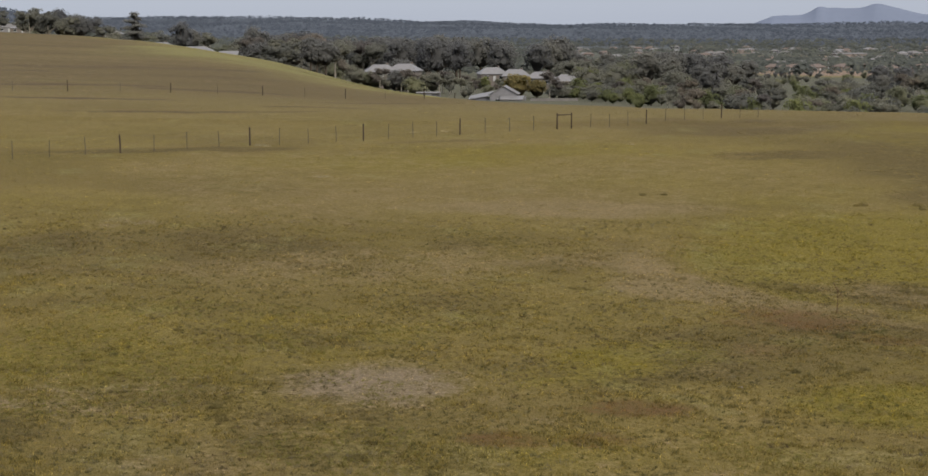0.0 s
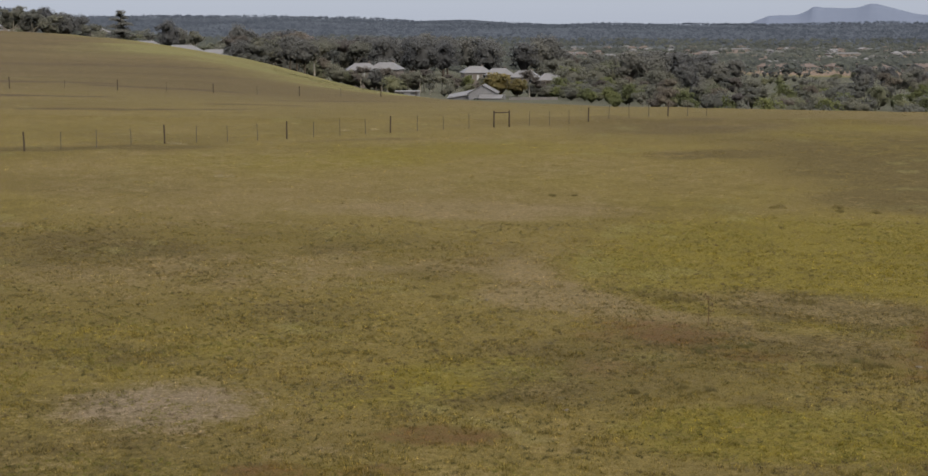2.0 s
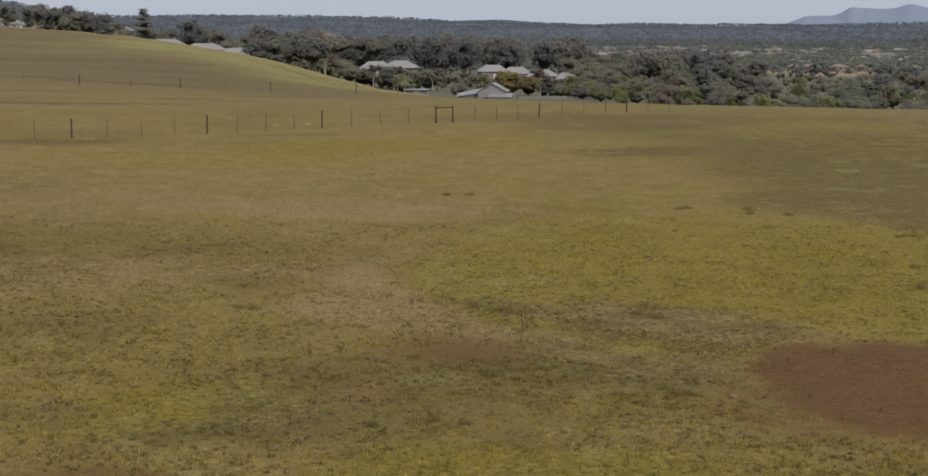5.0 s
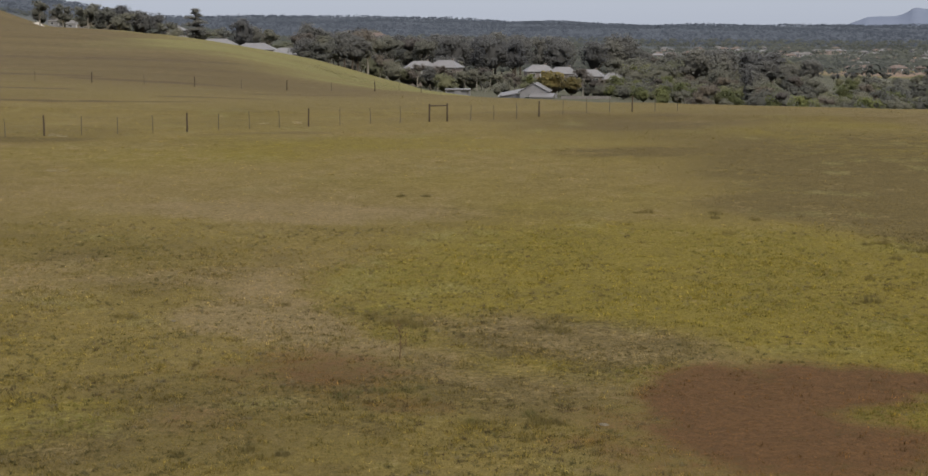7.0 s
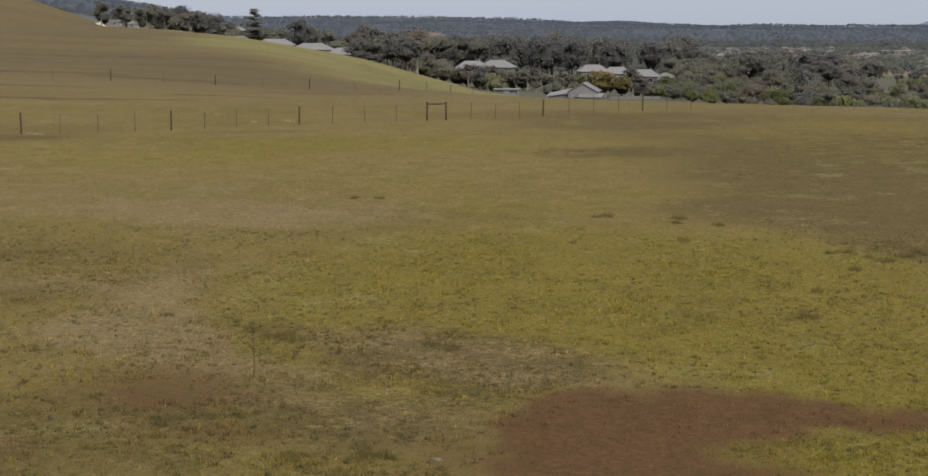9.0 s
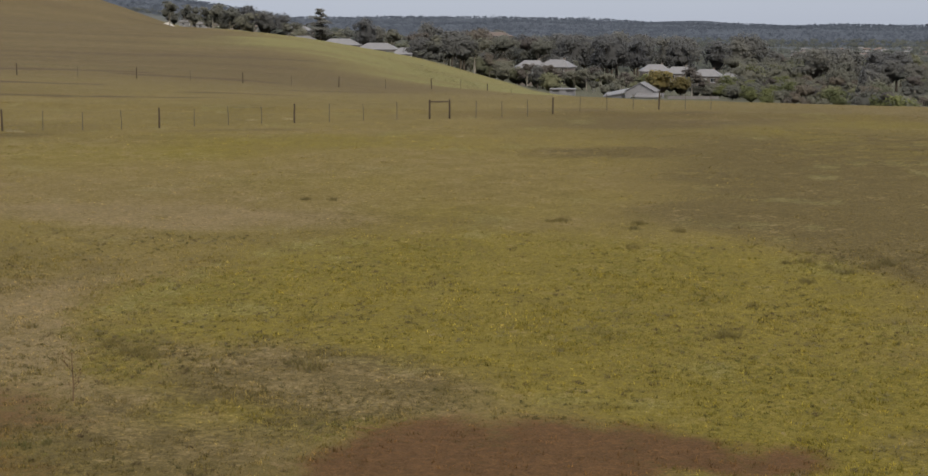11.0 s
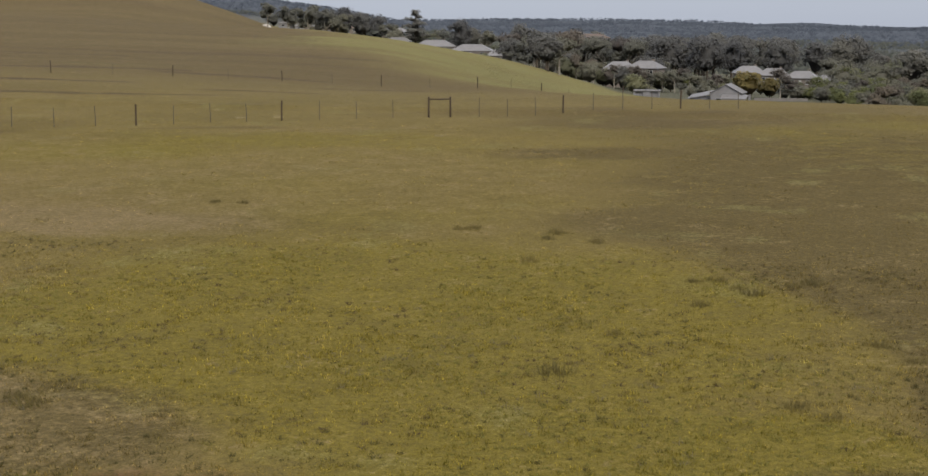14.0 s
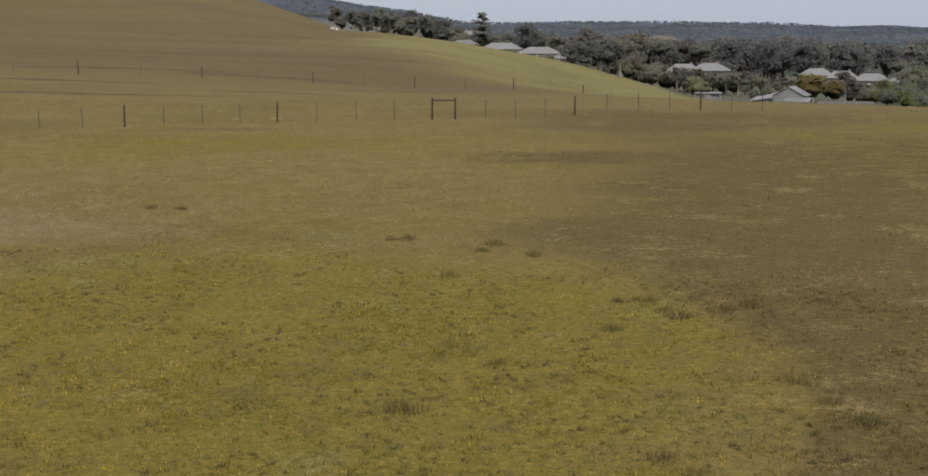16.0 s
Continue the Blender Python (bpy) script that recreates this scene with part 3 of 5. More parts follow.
def tree_lobes(rng, kind, h):
    """The leafy lobes of a crown and the dense masses inside it."""
    lobes, cores = [], []
    if kind == "cypress":
        for k in range(11):
            f = k / 10
            r = h * 0.19 * (1 - 0.78 * f ** 1.6) * (0.85 + 0.3 * rng.random())
            lobes.append((rng.normal() * h * 0.02, rng.normal() * h * 0.02, h * (0.08 + 0.85 * f), r, r, h * 0.09))
            cores.append((0, 0, h * (0.08 + 0.82 * f), r * 0.75, r * 0.75, h * 0.08))
    elif kind == "layered":
        for k in range(13):
            f = k / 12
            r = h * (0.30 - 0.17 * f) * (0.55 + 0.5 * rng.random())
            a = k * 2.4 + rng.random()
            lobes.append((math.cos(a) * r * 0.7, math.sin(a) * r * 0.7, h * (0.26 + 0.66 * f), r, r, h * 0.055))
            cores.append((math.cos(a) * r * 0.5, math.sin(a) * r * 0.5, h * (0.26 + 0.65 * f), r * 0.7, r * 0.7, h * 0.04))
        lobes.append((0, 0, h * 0.93, h * 0.13, h * 0.13, h * 0.07))
        cores.append((0, 0, h * 0.92, h * 0.10, h * 0.10, h * 0.05))
    elif kind == "pine":
        lobes = dome(rng, 0, 0, h * 0.50, h * 0.32, h * 0.43, 46, h * 0.09, h * 0.15)
        cores = [(0, 0, h * 0.52, h * 0.25, h * 0.25, h * 0.35), (h * 0.06, h * 0.04, h * 0.66, h * 0.2, h * 0.2, h * 0.2)]
    elif kind == "gum":
        for k in range(6):
            a = k * 2.4 + rng.random()
            spread, r, z = h * (0.08 + 0.26 * rng.random()), h * (0.15 + 0.08 * rng.random()), h * (0.38 + 0.44 * rng.random())
            x, y = math.cos(a) * spread, math.sin(a) * spread
            lobes += dome(rng, x, y, z, r, r * 0.8, 9, r * 0.36, r * 0.6)
            cores.append((x, y, z, r * 0.75, r * 0.75, r * 0.55))
    else:
        lobes = dome(rng, 0, 0, h * 0.42, h * 0.42, h * 0.42, 26, h * 0.12, h * 0.2)
        cores = [(0, 0, h * 0.38, h * 0.36, h * 0.36, h * 0.38)]
    return lobes, cores


def build_tree(kind, seed, h, leaf, bark, count, size, name, label):
    """A tree with its foot at the origin: trunk, limbs that reach the crown's masses, and the crown."""
    rng = np.random.default_rng(seed)
    base = new(name)
    tagged(base, label, "shrub" if kind == "shrub" else "tree")
    lobes, cores = tree_lobes(rng, kind, h)
    bm = bmesh.new()
    lean = rng.normal() * h * 0.02
    top = h * {"shrub": 0.45, "gum": 0.55}.get(kind, 0.85)
    r0 = h * {"shrub": 0.03, "gum": 0.028}.get(kind, 0.024)
    tube(bm, [(0, 0, -0.8), (0, 0, 0.2), (lean * 0.5, lean * 0.3, top * 0.5), (lean, lean * 0.5, top)], [r0 * 1.5, r0 * 1.1, r0 * 0.8, r0 * 0.3], 7)
    part("trunk", bm, bark, base)
    for k, q in enumerate(sorted(lobes, key=lambda o: -o[3])[:6]):
        bm = bmesh.new()
        z0 = min(q[2] * (0.35 + 0.3 * rng.random()), top * 0.9)
        f = z0 / top
        mid = (lean * f + q[0] * 0.55, q[1] * 0.5, z0 + (q[2] - z0) * 0.4)
        tube(bm, [(lean * f, lean * f * 0.4, z0), mid, (q[0], q[1], q[2])], [r0 * 0.45, r0 * 0.3, r0 * 0.1], 5)
        part("limb", bm, bark, base)
    verts, faces = leaf_cloud(rng, lobes, cores, count, size, 0.4 if kind == "layered" else 0.0)
    mesh_part("crown", array_mesh("crown", verts, faces), leaf, base)
    return base


def polar(u, d, t_yaw=0.0, ox=0.0, oy=0.0):
    """A place d metres off, u degrees to the right of the first view."""
    return ox + d * math.sin(radians(u)), oy + d * math.cos(radians(u))


KINDS = {
    "pine": [("pine", 11, 22, PINE_LEAF, BARK, 1700, 0.95, "pine_tree", "dark green broad-crowned pine tree in the valley wood, greyed by haze"),
             ("pine", 12, 22, PINE_LEAF, BARK, 1700, 0.95, "pine_tree", "dark green broad-crowned pine tree in the valley wood, greyed by haze"),
             ("pine", 13, 22, PINE_LEAF, BARK, 1700, 0.95, "pine_tree", "dark green broad-crowned pine tree in the valley wood, greyed by haze")],
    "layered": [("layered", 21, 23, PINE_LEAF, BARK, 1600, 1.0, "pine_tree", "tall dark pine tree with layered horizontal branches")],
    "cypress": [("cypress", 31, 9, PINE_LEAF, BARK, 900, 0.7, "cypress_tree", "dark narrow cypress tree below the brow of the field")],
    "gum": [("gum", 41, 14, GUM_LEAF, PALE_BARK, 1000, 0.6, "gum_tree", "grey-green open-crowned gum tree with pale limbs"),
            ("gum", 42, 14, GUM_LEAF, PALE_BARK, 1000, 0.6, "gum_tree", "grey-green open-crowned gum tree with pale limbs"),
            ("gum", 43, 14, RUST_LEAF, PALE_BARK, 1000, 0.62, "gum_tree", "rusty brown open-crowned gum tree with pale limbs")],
    "olive": [("shrub", 51, 9, OLIVE_LEAF, BARK, 800, 0.55, "broadleaf_tree", "rounded pale olive-green broadleaf tree"),
              ("shrub", 52, 9, GUM_LEAF, BARK, 800, 0.55, "broadleaf_tree", "rounded grey-green broadleaf tree among houses")],
    "bright": [("shrub", 61, 6, BRIGHT_LEAF, BARK, 720, 0.4, "tall_shrub", "bright green tall shrub below the brow of the field"),
               ("shrub", 62, 6, GUM_LEAF, BARK, 720, 0.4, "tall_shrub", "olive green tall shrub below the brow of the field")],
    "gold": [("shrub", 71, 9, GOLD_LEAF, BARK, 1000, 0.7, "golden_tree", "golden yellow rounded tree beside the white house")],
}
made_trees = {}


def plant(kind, x, y, height=None, pick=None):
    """One tree of that kind with its foot on the ground."""
    choice = pick if pick is not None else random.randrange(len(KINDS[kind]))
    row = KINDS[kind][choice]
    k = (height or row[2]) / row[2]
    wide = k * random.uniform(0.9, 1.2)
    m = pose(x, y, ground_z(x, y) - 0.1, 0, 0, random.uniform(0, 360))
    if (kind, choice) not in made_trees:
        ob = build_tree(*row)
        tagged(ob, group=row[7] + "s of the valley")
        made_trees[kind, choice] = ob
        ob.matrix_basis = m
    else:
        ob = copy_thing(made_trees[kind, choice], m)
    ob.scale = (wide, wide, k)
    return ob


random.seed(7)
# pines and gums on the skyline past the hill's brow
for u, d, kind, h, pick in ((-13.05, 810, "layered", 23, 0), (-15.9, 830, "pine", 21, 0), (-15.2, 815, "pine", 20, 1), (-14.6, 830, "pine", 19, 2), (-16.4, 850, "pine", 18, 1),
                            (-11.25, 800, "pine", 22, 2), (-10.8, 815, "pine", 18, 0), (-12.2, 840, "olive", 15, 1), (-12.6, 820, "olive", 13, 0), (-11.8, 830, "gum", 14, 0), (-9.6, 800, "olive", 13, 0), (-9.2, 790, "olive", 12, 1),
                            (-10.3, 830, "gum", 18, 0), (-17.2, 800, "gum", 17, 1), (-18.1, 830, "gum", 18, 0), (-13.8, 800, "olive", 12, 1), (-14.1, 820, "gum", 15, 1), (-19.0, 860, "gum", 17, 0),
                            (-16.9, 760, "olive", 9, 0), (-8.9, 830, "gum", 17, 0)):
    plant(kind, *polar(u, d), h, pick)


def scatter(kinds, count, u0, u1, d0, d1, h0, h1, seed, avoid=()):
    """Trees of these kinds at random over a stretch of the valley."""
    rng = random.Random(seed)
    for _ in range(count):
        x, y = polar(rng.uniform(u0, u1), rng.uniform(d0, d1))
        if x < 42 - 0.02 * (y - 200) and y < 396 and x > -14:
            continue
        if any(math.hypot((x - a) / r, (y - b) / 9) < 1 for a, b, r in avoid):
            continue
        h = rng.uniform(h0, h1)
        plant(rng.choice(kinds), x, y, min(h, rng.uniform(3.2, 4.6)) if -10 < x < 34 and 396 < y < 525 else h)


ROOFS = ((10.8, 385, 15), (-10, 390, 10), (-26, 470, 14), (-16, 470, 12), (13, 522, 12), (24, 518, 12), (37, 514, 12))
scatter(["pine"], 46, -8.6, 4.2, 640, 900, 20, 25, 1)
scatter(["pine", "gum", "gum"], 16, -9.2, -3.5, 560, 660, 15, 21, 2, ROOFS)
scatter(["gum", "gum", "olive", "pine"], 30, -8.2, 0.5, 425, 560, 8, 12, 3, ROOFS)
scatter(["gum", "olive"], 12, -4.5, 4.0, 400, 450, 6, 9, 13, ROOFS)
scatter(["olive", "gum", "bright"], 20, 3.6, 9.5, 440, 640, 8, 13, 4, ROOFS)
scatter(["pine"], 12, 6.9, 10.6, 480, 600, 12, 16, 5, ROOFS)
scatter(["bright", "bright", "olive", "gum"], 46, 4.0, 20.0, 225, 300, 3.5, 6.0, 6, ROOFS)
scatter(["bright", "olive", "gum"], 50, 4.0, 20.0, 300, 420, 4.0, 7.0, 16, ROOFS)
scatter(["olive", "gum"], 30, 3.8, 12.0, 400, 560, 4.5, 8.0, 17, ROOFS)
scatter(["olive", "gum", "bright"], 44, 3.6, 10.0, 398, 480, 3.5, 6.0, 19, ROOFS)
scatter(["olive", "gum", "bright"], 30, 11.5, 20.0, 420, 700, 3.0, 4.6, 18)
scatter(["pine", "gum"], 14, 16.0, 20.5, 400, 600, 7, 10, 8)
scatter(["gum", "pine", "olive"], 10, 9.5, 11.8, 560, 800, 8, 12, 9)
scatter(["gum", "pine", "olive"], 18, 3.5, 10, 640, 900, 10, 16, 10)
scatter(["olive", "olive", "bright"], 26, 3.8, 9.5, 620, 900, 8, 12, 31)
for x, y, h in ((61.5, 344, 8.5), (63, 350, 7.5), (100, 330, 7)):
    plant("cypress", x, y, h, 0)
for x, y, h in ((70, 408, 8.5), (73, 411, 7.5), (78, 470, 10), (84, 476, 11), (91, 474, 10)):
    plant("pine", x, y, h, 1)
for x, y, h in ((-32, 470, 6.6), (-29, 472, 6.2), (-25.5, 471, 6.4), (-22, 473, 6.3), (-19, 474, 6.4), (-35, 462, 6.5)):
    plant("olive", x, y, h, 1)
for x, y, h in ((-205, 700, 20), (-216, 706, 21), (-195, 694, 18)):
    plant("gum", x, y, h, 0)
scatter(["olive", "gum", "bright"], 60, 3.9, 9.8, 396, 445, 3.0, 5.0, 23)
for x, y, h in ((-12, 456, 7), (-8, 452, 7.5), (-4, 458, 7), (-16, 453, 7), (-20, 450, 6.5), (-1, 452, 6)):
    plant("gum", x, y, h, 1)
for k in range(17):
    plant(random.choice(("bright", "olive", "bright")), 25 + 2.4 * k + random.uniform(-0.8, 0.8), 399 + random.uniform(-2, 6), random.uniform(2.8, 4.4))
scatter(["bright", "olive"], 20, 17.5, 21.5, 225, 330, 3.5, 5.5, 29)
scatter(["olive", "gum", "bright"], 26, 14.0, 21.5, 310, 450, 5.0, 7.5, 37)
for x, y in ((33, 391), (36, 388), (39, 390), (42, 386), (34, 376), (37.5, 374), (41, 371), (44, 377), (38, 360), (42, 356), (46, 362), (45, 345), (49, 350), (35, 383), (40, 380)):
    plant(random.choice(("bright", "olive", "bright")), x, y, random.uniform(3.0, 4.4))
plant("gold", 15.5, 404, 8.5, 0)
plant("gold", 21.0, 407, 6.5, 0)
for x, y, h in ((-255, 829, 14), (-250, 832, 12.5), (-246, 830, 11.5)):
    plant("gum", x, y, h, 1)
plant("gum", 24, 396, 8, 2)
for k in range(12):
    plant(random.choice(("pine", "olive", "pine", "olive")), -336 + 8 * k + random.uniform(-3, 3), 945 - 2 * k + random.uniform(-12, 12), random.uniform(8, 13))
plant("olive", 14, 412, 7, 0)


def woods_mesh(name, bands, seed, colours, label, face=0.6):
    """Trees too many and too small to count, as ragged canopies over the ground."""
    rng = np.random.default_rng(seed)
    verts, faces, total = [], [], 0
    for count, d0, d1, size, leaves, leaf in bands:
        u = rng.uniform(-24, 24, count)
        d = np.sqrt(rng.uniform(d0 ** 2, d1 ** 2, count))
        x, y = d * np.sin(np.radians(u)), d * np.cos(np.radians(u))
        keep = (fractal(x, y, 160, 19, 3) > 0.40) | (d > 2600)
        keep &= (u > -15.5) | (d > 2700)
        town = (u > 4.5) & (d < 2500)
        keep &= ~town | (rng.random(count) < 0.92)
        cleared = np.maximum(blob(x, y, 268, 980, 84, 240, 0, 0.3), blob(x, y, 600, 1950, 340, 62, -8, 0.3))
        keep &= rng.random(count) > 0.93 * cleared
        low = np.where(town, 0.95, 1.0)[keep]
        x, y = x[keep], y[keep]
        n = len(x)
        h = size * low * rng.uniform(0.6, 1.15, n)
        dirs = rng.normal(size=(n, leaves, 3))
        dirs /= np.linalg.norm(dirs, axis=2)[..., None]
        dirs[..., 2] = np.abs(dirs[..., 2])
        c = np.stack([x, y, ground_height(x, y) + 0.35 * h], -1)[:, None] + dirs * (h[:, None, None] * np.array([0.55, 0.55, 0.55]))
        out = dirs * face + rng.normal(size=dirs.shape) * 0.3 + np.array([0, -0.4, 0.85])
        out /= np.linalg.norm(out, axis=2)[..., None]
        w = np.cross(out, rng.normal(size=dirs.shape))
        w /= np.linalg.norm(w, axis=2)[..., None]
        v = np.cross(out, w)
        s = (h * leaf)[:, None, None] * (0.6 + 0.7 * rng.random((n, leaves, 1)))
        corners = np.stack([c + w * s * 0.6, c + v * s * 0.55, c - w * s * 0.6, c - v * s * 0.55], 2).reshape(-1, 3)
        verts.append(corners)
        faces.append(np.arange(len(corners)).reshape(-1, 4) + total)
        total += len(corners)
    me = array_mesh(name, np.concatenate(verts), np.concatenate(faces))
    m, n, l, b = material(name + "_hazed_foliage", 0.9, 0.1)
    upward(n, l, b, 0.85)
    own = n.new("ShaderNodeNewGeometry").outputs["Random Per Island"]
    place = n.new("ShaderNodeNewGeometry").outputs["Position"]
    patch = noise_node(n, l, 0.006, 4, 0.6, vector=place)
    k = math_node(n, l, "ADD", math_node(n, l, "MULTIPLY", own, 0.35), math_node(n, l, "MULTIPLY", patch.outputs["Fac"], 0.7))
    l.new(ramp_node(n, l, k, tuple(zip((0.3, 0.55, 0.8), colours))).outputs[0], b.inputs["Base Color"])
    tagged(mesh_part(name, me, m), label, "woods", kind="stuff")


# distance haze is put into both foliage colours, bluest on the ridges
woods_mesh("plain_woods", ((4600, 800, 1700, 9, 24, 0.30), (9000, 1500, 2900, 8, 15, 0.36)), 5, ((0.066, 0.071, 0.066), (0.092, 0.098, 0.084), (0.14, 0.142, 0.105)), "grey-green scattered trees over the plain, paled by haze")
woods_mesh("ridge_woods", ((16000, 2600, 4650, 7, 7, 0.5),), 6, ((0.074, 0.086, 0.110), (0.082, 0.095, 0.119), (0.091, 0.104, 0.125)), "woods on the far ridges, tinted blue-grey for haze", 0.25)


# ---- houses ----
WHITE_WALL = plain_material("white_weatherboard", (0.20, 0.195, 0.205), (0.27, 0.262, 0.268), 0.8, 0.7)
GREY_ROOF = plain_material("pale_grey_metal_roof", (0.185, 0.178, 0.182), (0.258, 0.246, 0.245), 0.5, 0.45, 0.1)
TILE_ROOF = plain_material("grey_tile_roof", (0.150, 0.143, 0.140), (0.225, 0.213, 0.205), 0.6, 0.8, 0.3)
CLAY_ROOF = plain_material("terracotta_tile_roof", (0.150, 0.116, 0.100), (0.205, 0.160, 0.138), 0.6, 0.85, 0.3)
BRICK_WALL = plain_material("buff_brick_wall", (0.165, 0.142, 0.125), (0.23, 0.198, 0.172), 1.2, 0.9, 0.3)
PINK_WALL = plain_material("pinkish_render_wall", (0.30, 0.24, 0.21), (0.38, 0.31, 0.275), 0.9, 0.9, 0.2)
TRIM = plain_material("white_trim", (0.45, 0.45, 0.45), (0.55, 0.55, 0.55), 2, 0.6)
GLASS, gn, gl, gb = material("window_glass", 0.08, 0.5)
gb.inputs["Base Color"].default_value = (0.02, 0.025, 0.03, 1)


def hip_roof(bm, w, d, z, rise, over=0.5, ridge=0.45):
    """A hipped roof with eaves and a soffit over a w by d block."""
    a, b = w / 2 + over, d / 2 + over
    r = a * ridge
    low = [bm.verts.new(p) for p in ((-a, -b, z), (a, -b, z), (a, b, z), (-a, b, z))]
    up = [bm.verts.new(p) for p in ((-a, -b, z + 0.18), (a, -b, z + 0.18), (a, b, z + 0.18), (-a, b, z + 0.18))]
    one, two = bm.verts.new((-r, 0, z + 0.18 + rise)), bm.verts.new((r, 0, z + 0.18 + rise))
    bm.faces.new(low[::-1])
    for k in range(4):
        bm.faces.new((low[k], low[(k + 1) % 4], up[(k + 1) % 4], up[k]))
    bm.faces.new((up[0], up[1], two, one))
    bm.faces.new((up[2], up[3], one, two))
    bm.faces.new((up[1], up[2], two))
    bm.faces.new((up[3], up[0], one))


def gable_roof(bm, w, d, z, rise, over=0.4, thick=0.16):
    """A gabled roof whose ridge runs along y."""
    a, b = w / 2 + over, d / 2 + over
    for y0, y1 in ((-b, b),):
        v = [bm.verts.new(p) for p in ((-a, y0, z), (0, y0, z + rise), (a, y0, z), (a, y0, z + thick), (0, y0, z + rise + thick), (-a, y0, z + thick))]
        q = [bm.verts.new((p.co.x, y1, p.co.z)) for p in v]
        for k in range(6):
            bm.faces.new((v[k], v[(k + 1) % 6], q[(k + 1) % 6], q[k]))
        bm.faces.new((v[0], v[5], v[4], v[1]))
        bm.faces.new((v[1], v[4], v[3], v[2]))
        bm.faces.new((q[1], q[4], q[5], q[0]))
        bm.faces.new((q[2], q[3], q[4], q[1]))


def add_window(parent, x, y, z, w, h, facing=-1):
    """A window with frame, pane and sill on a wall that looks along y."""
    bm = bmesh.new()
    t = 0.08
    for x0, z0, x1, z1 in ((-w / 2 - t, -t, w / 2 + t, 0), (-w / 2 - t, h, w / 2 + t, h + t), (-w / 2 - t, 0, -w / 2, h), (w / 2, 0, w / 2 + t, h), (-t / 2, 0, t / 2, h)):
        box(bm, x + x0, y - 0.05, z + z0, x + x1, y + 0.05, z + z1)
    window = part("window", bm, TRIM, parent)
    bm = bmesh.new()
    box(bm, x - w / 2, y - 0.02, z, x + w / 2, y + 0.02, z + h)
    part("pane", bm, GLASS, window)
    bm = bmesh.new()
    box(bm, x - w / 2 - 0.12, y - 0.14, z - 0.16, x + w / 2 + 0.12, y + 0.02, z - 0.085)
    part("sill", bm, TRIM, window)


def build_house(w, d, wall_h, rise, wall, roof, label):
    """A plain single-storey hipped house, foot at the origin."""
    base = tagged(new("house"), label, "house")
    bm = bmesh.new()
    box(bm, -w / 2, -d / 2, -3.0, w / 2, d / 2, wall_h)
    part("wall", bm, wall, base)
    bm = bmesh.new()
    hip_roof(bm, w, d, wall_h, rise)
    roof_part = part("roof", bm, roof, base)
    bm = bmesh.new()
    box(bm, w * 0.2, d * 0.05, wall_h + rise * 0.5, w * 0.2 + 0.7, d * 0.05 + 0.7, wall_h + rise + 0.7)
    part("chimney", bm, BRICK_WALL, roof_part)
    for x in (-w * 0.3, w * 0.28):
        add_window(base, x, -d / 2 - 0.04, 0.9, 1.8, 1.2)
    bm = bmesh.new()
    box(bm, -0.45, -d / 2 - 0.06, 0.05, 0.45, -d / 2 - 0.003, 2.1)
    part("door", bm, TRIM, base)
    return base


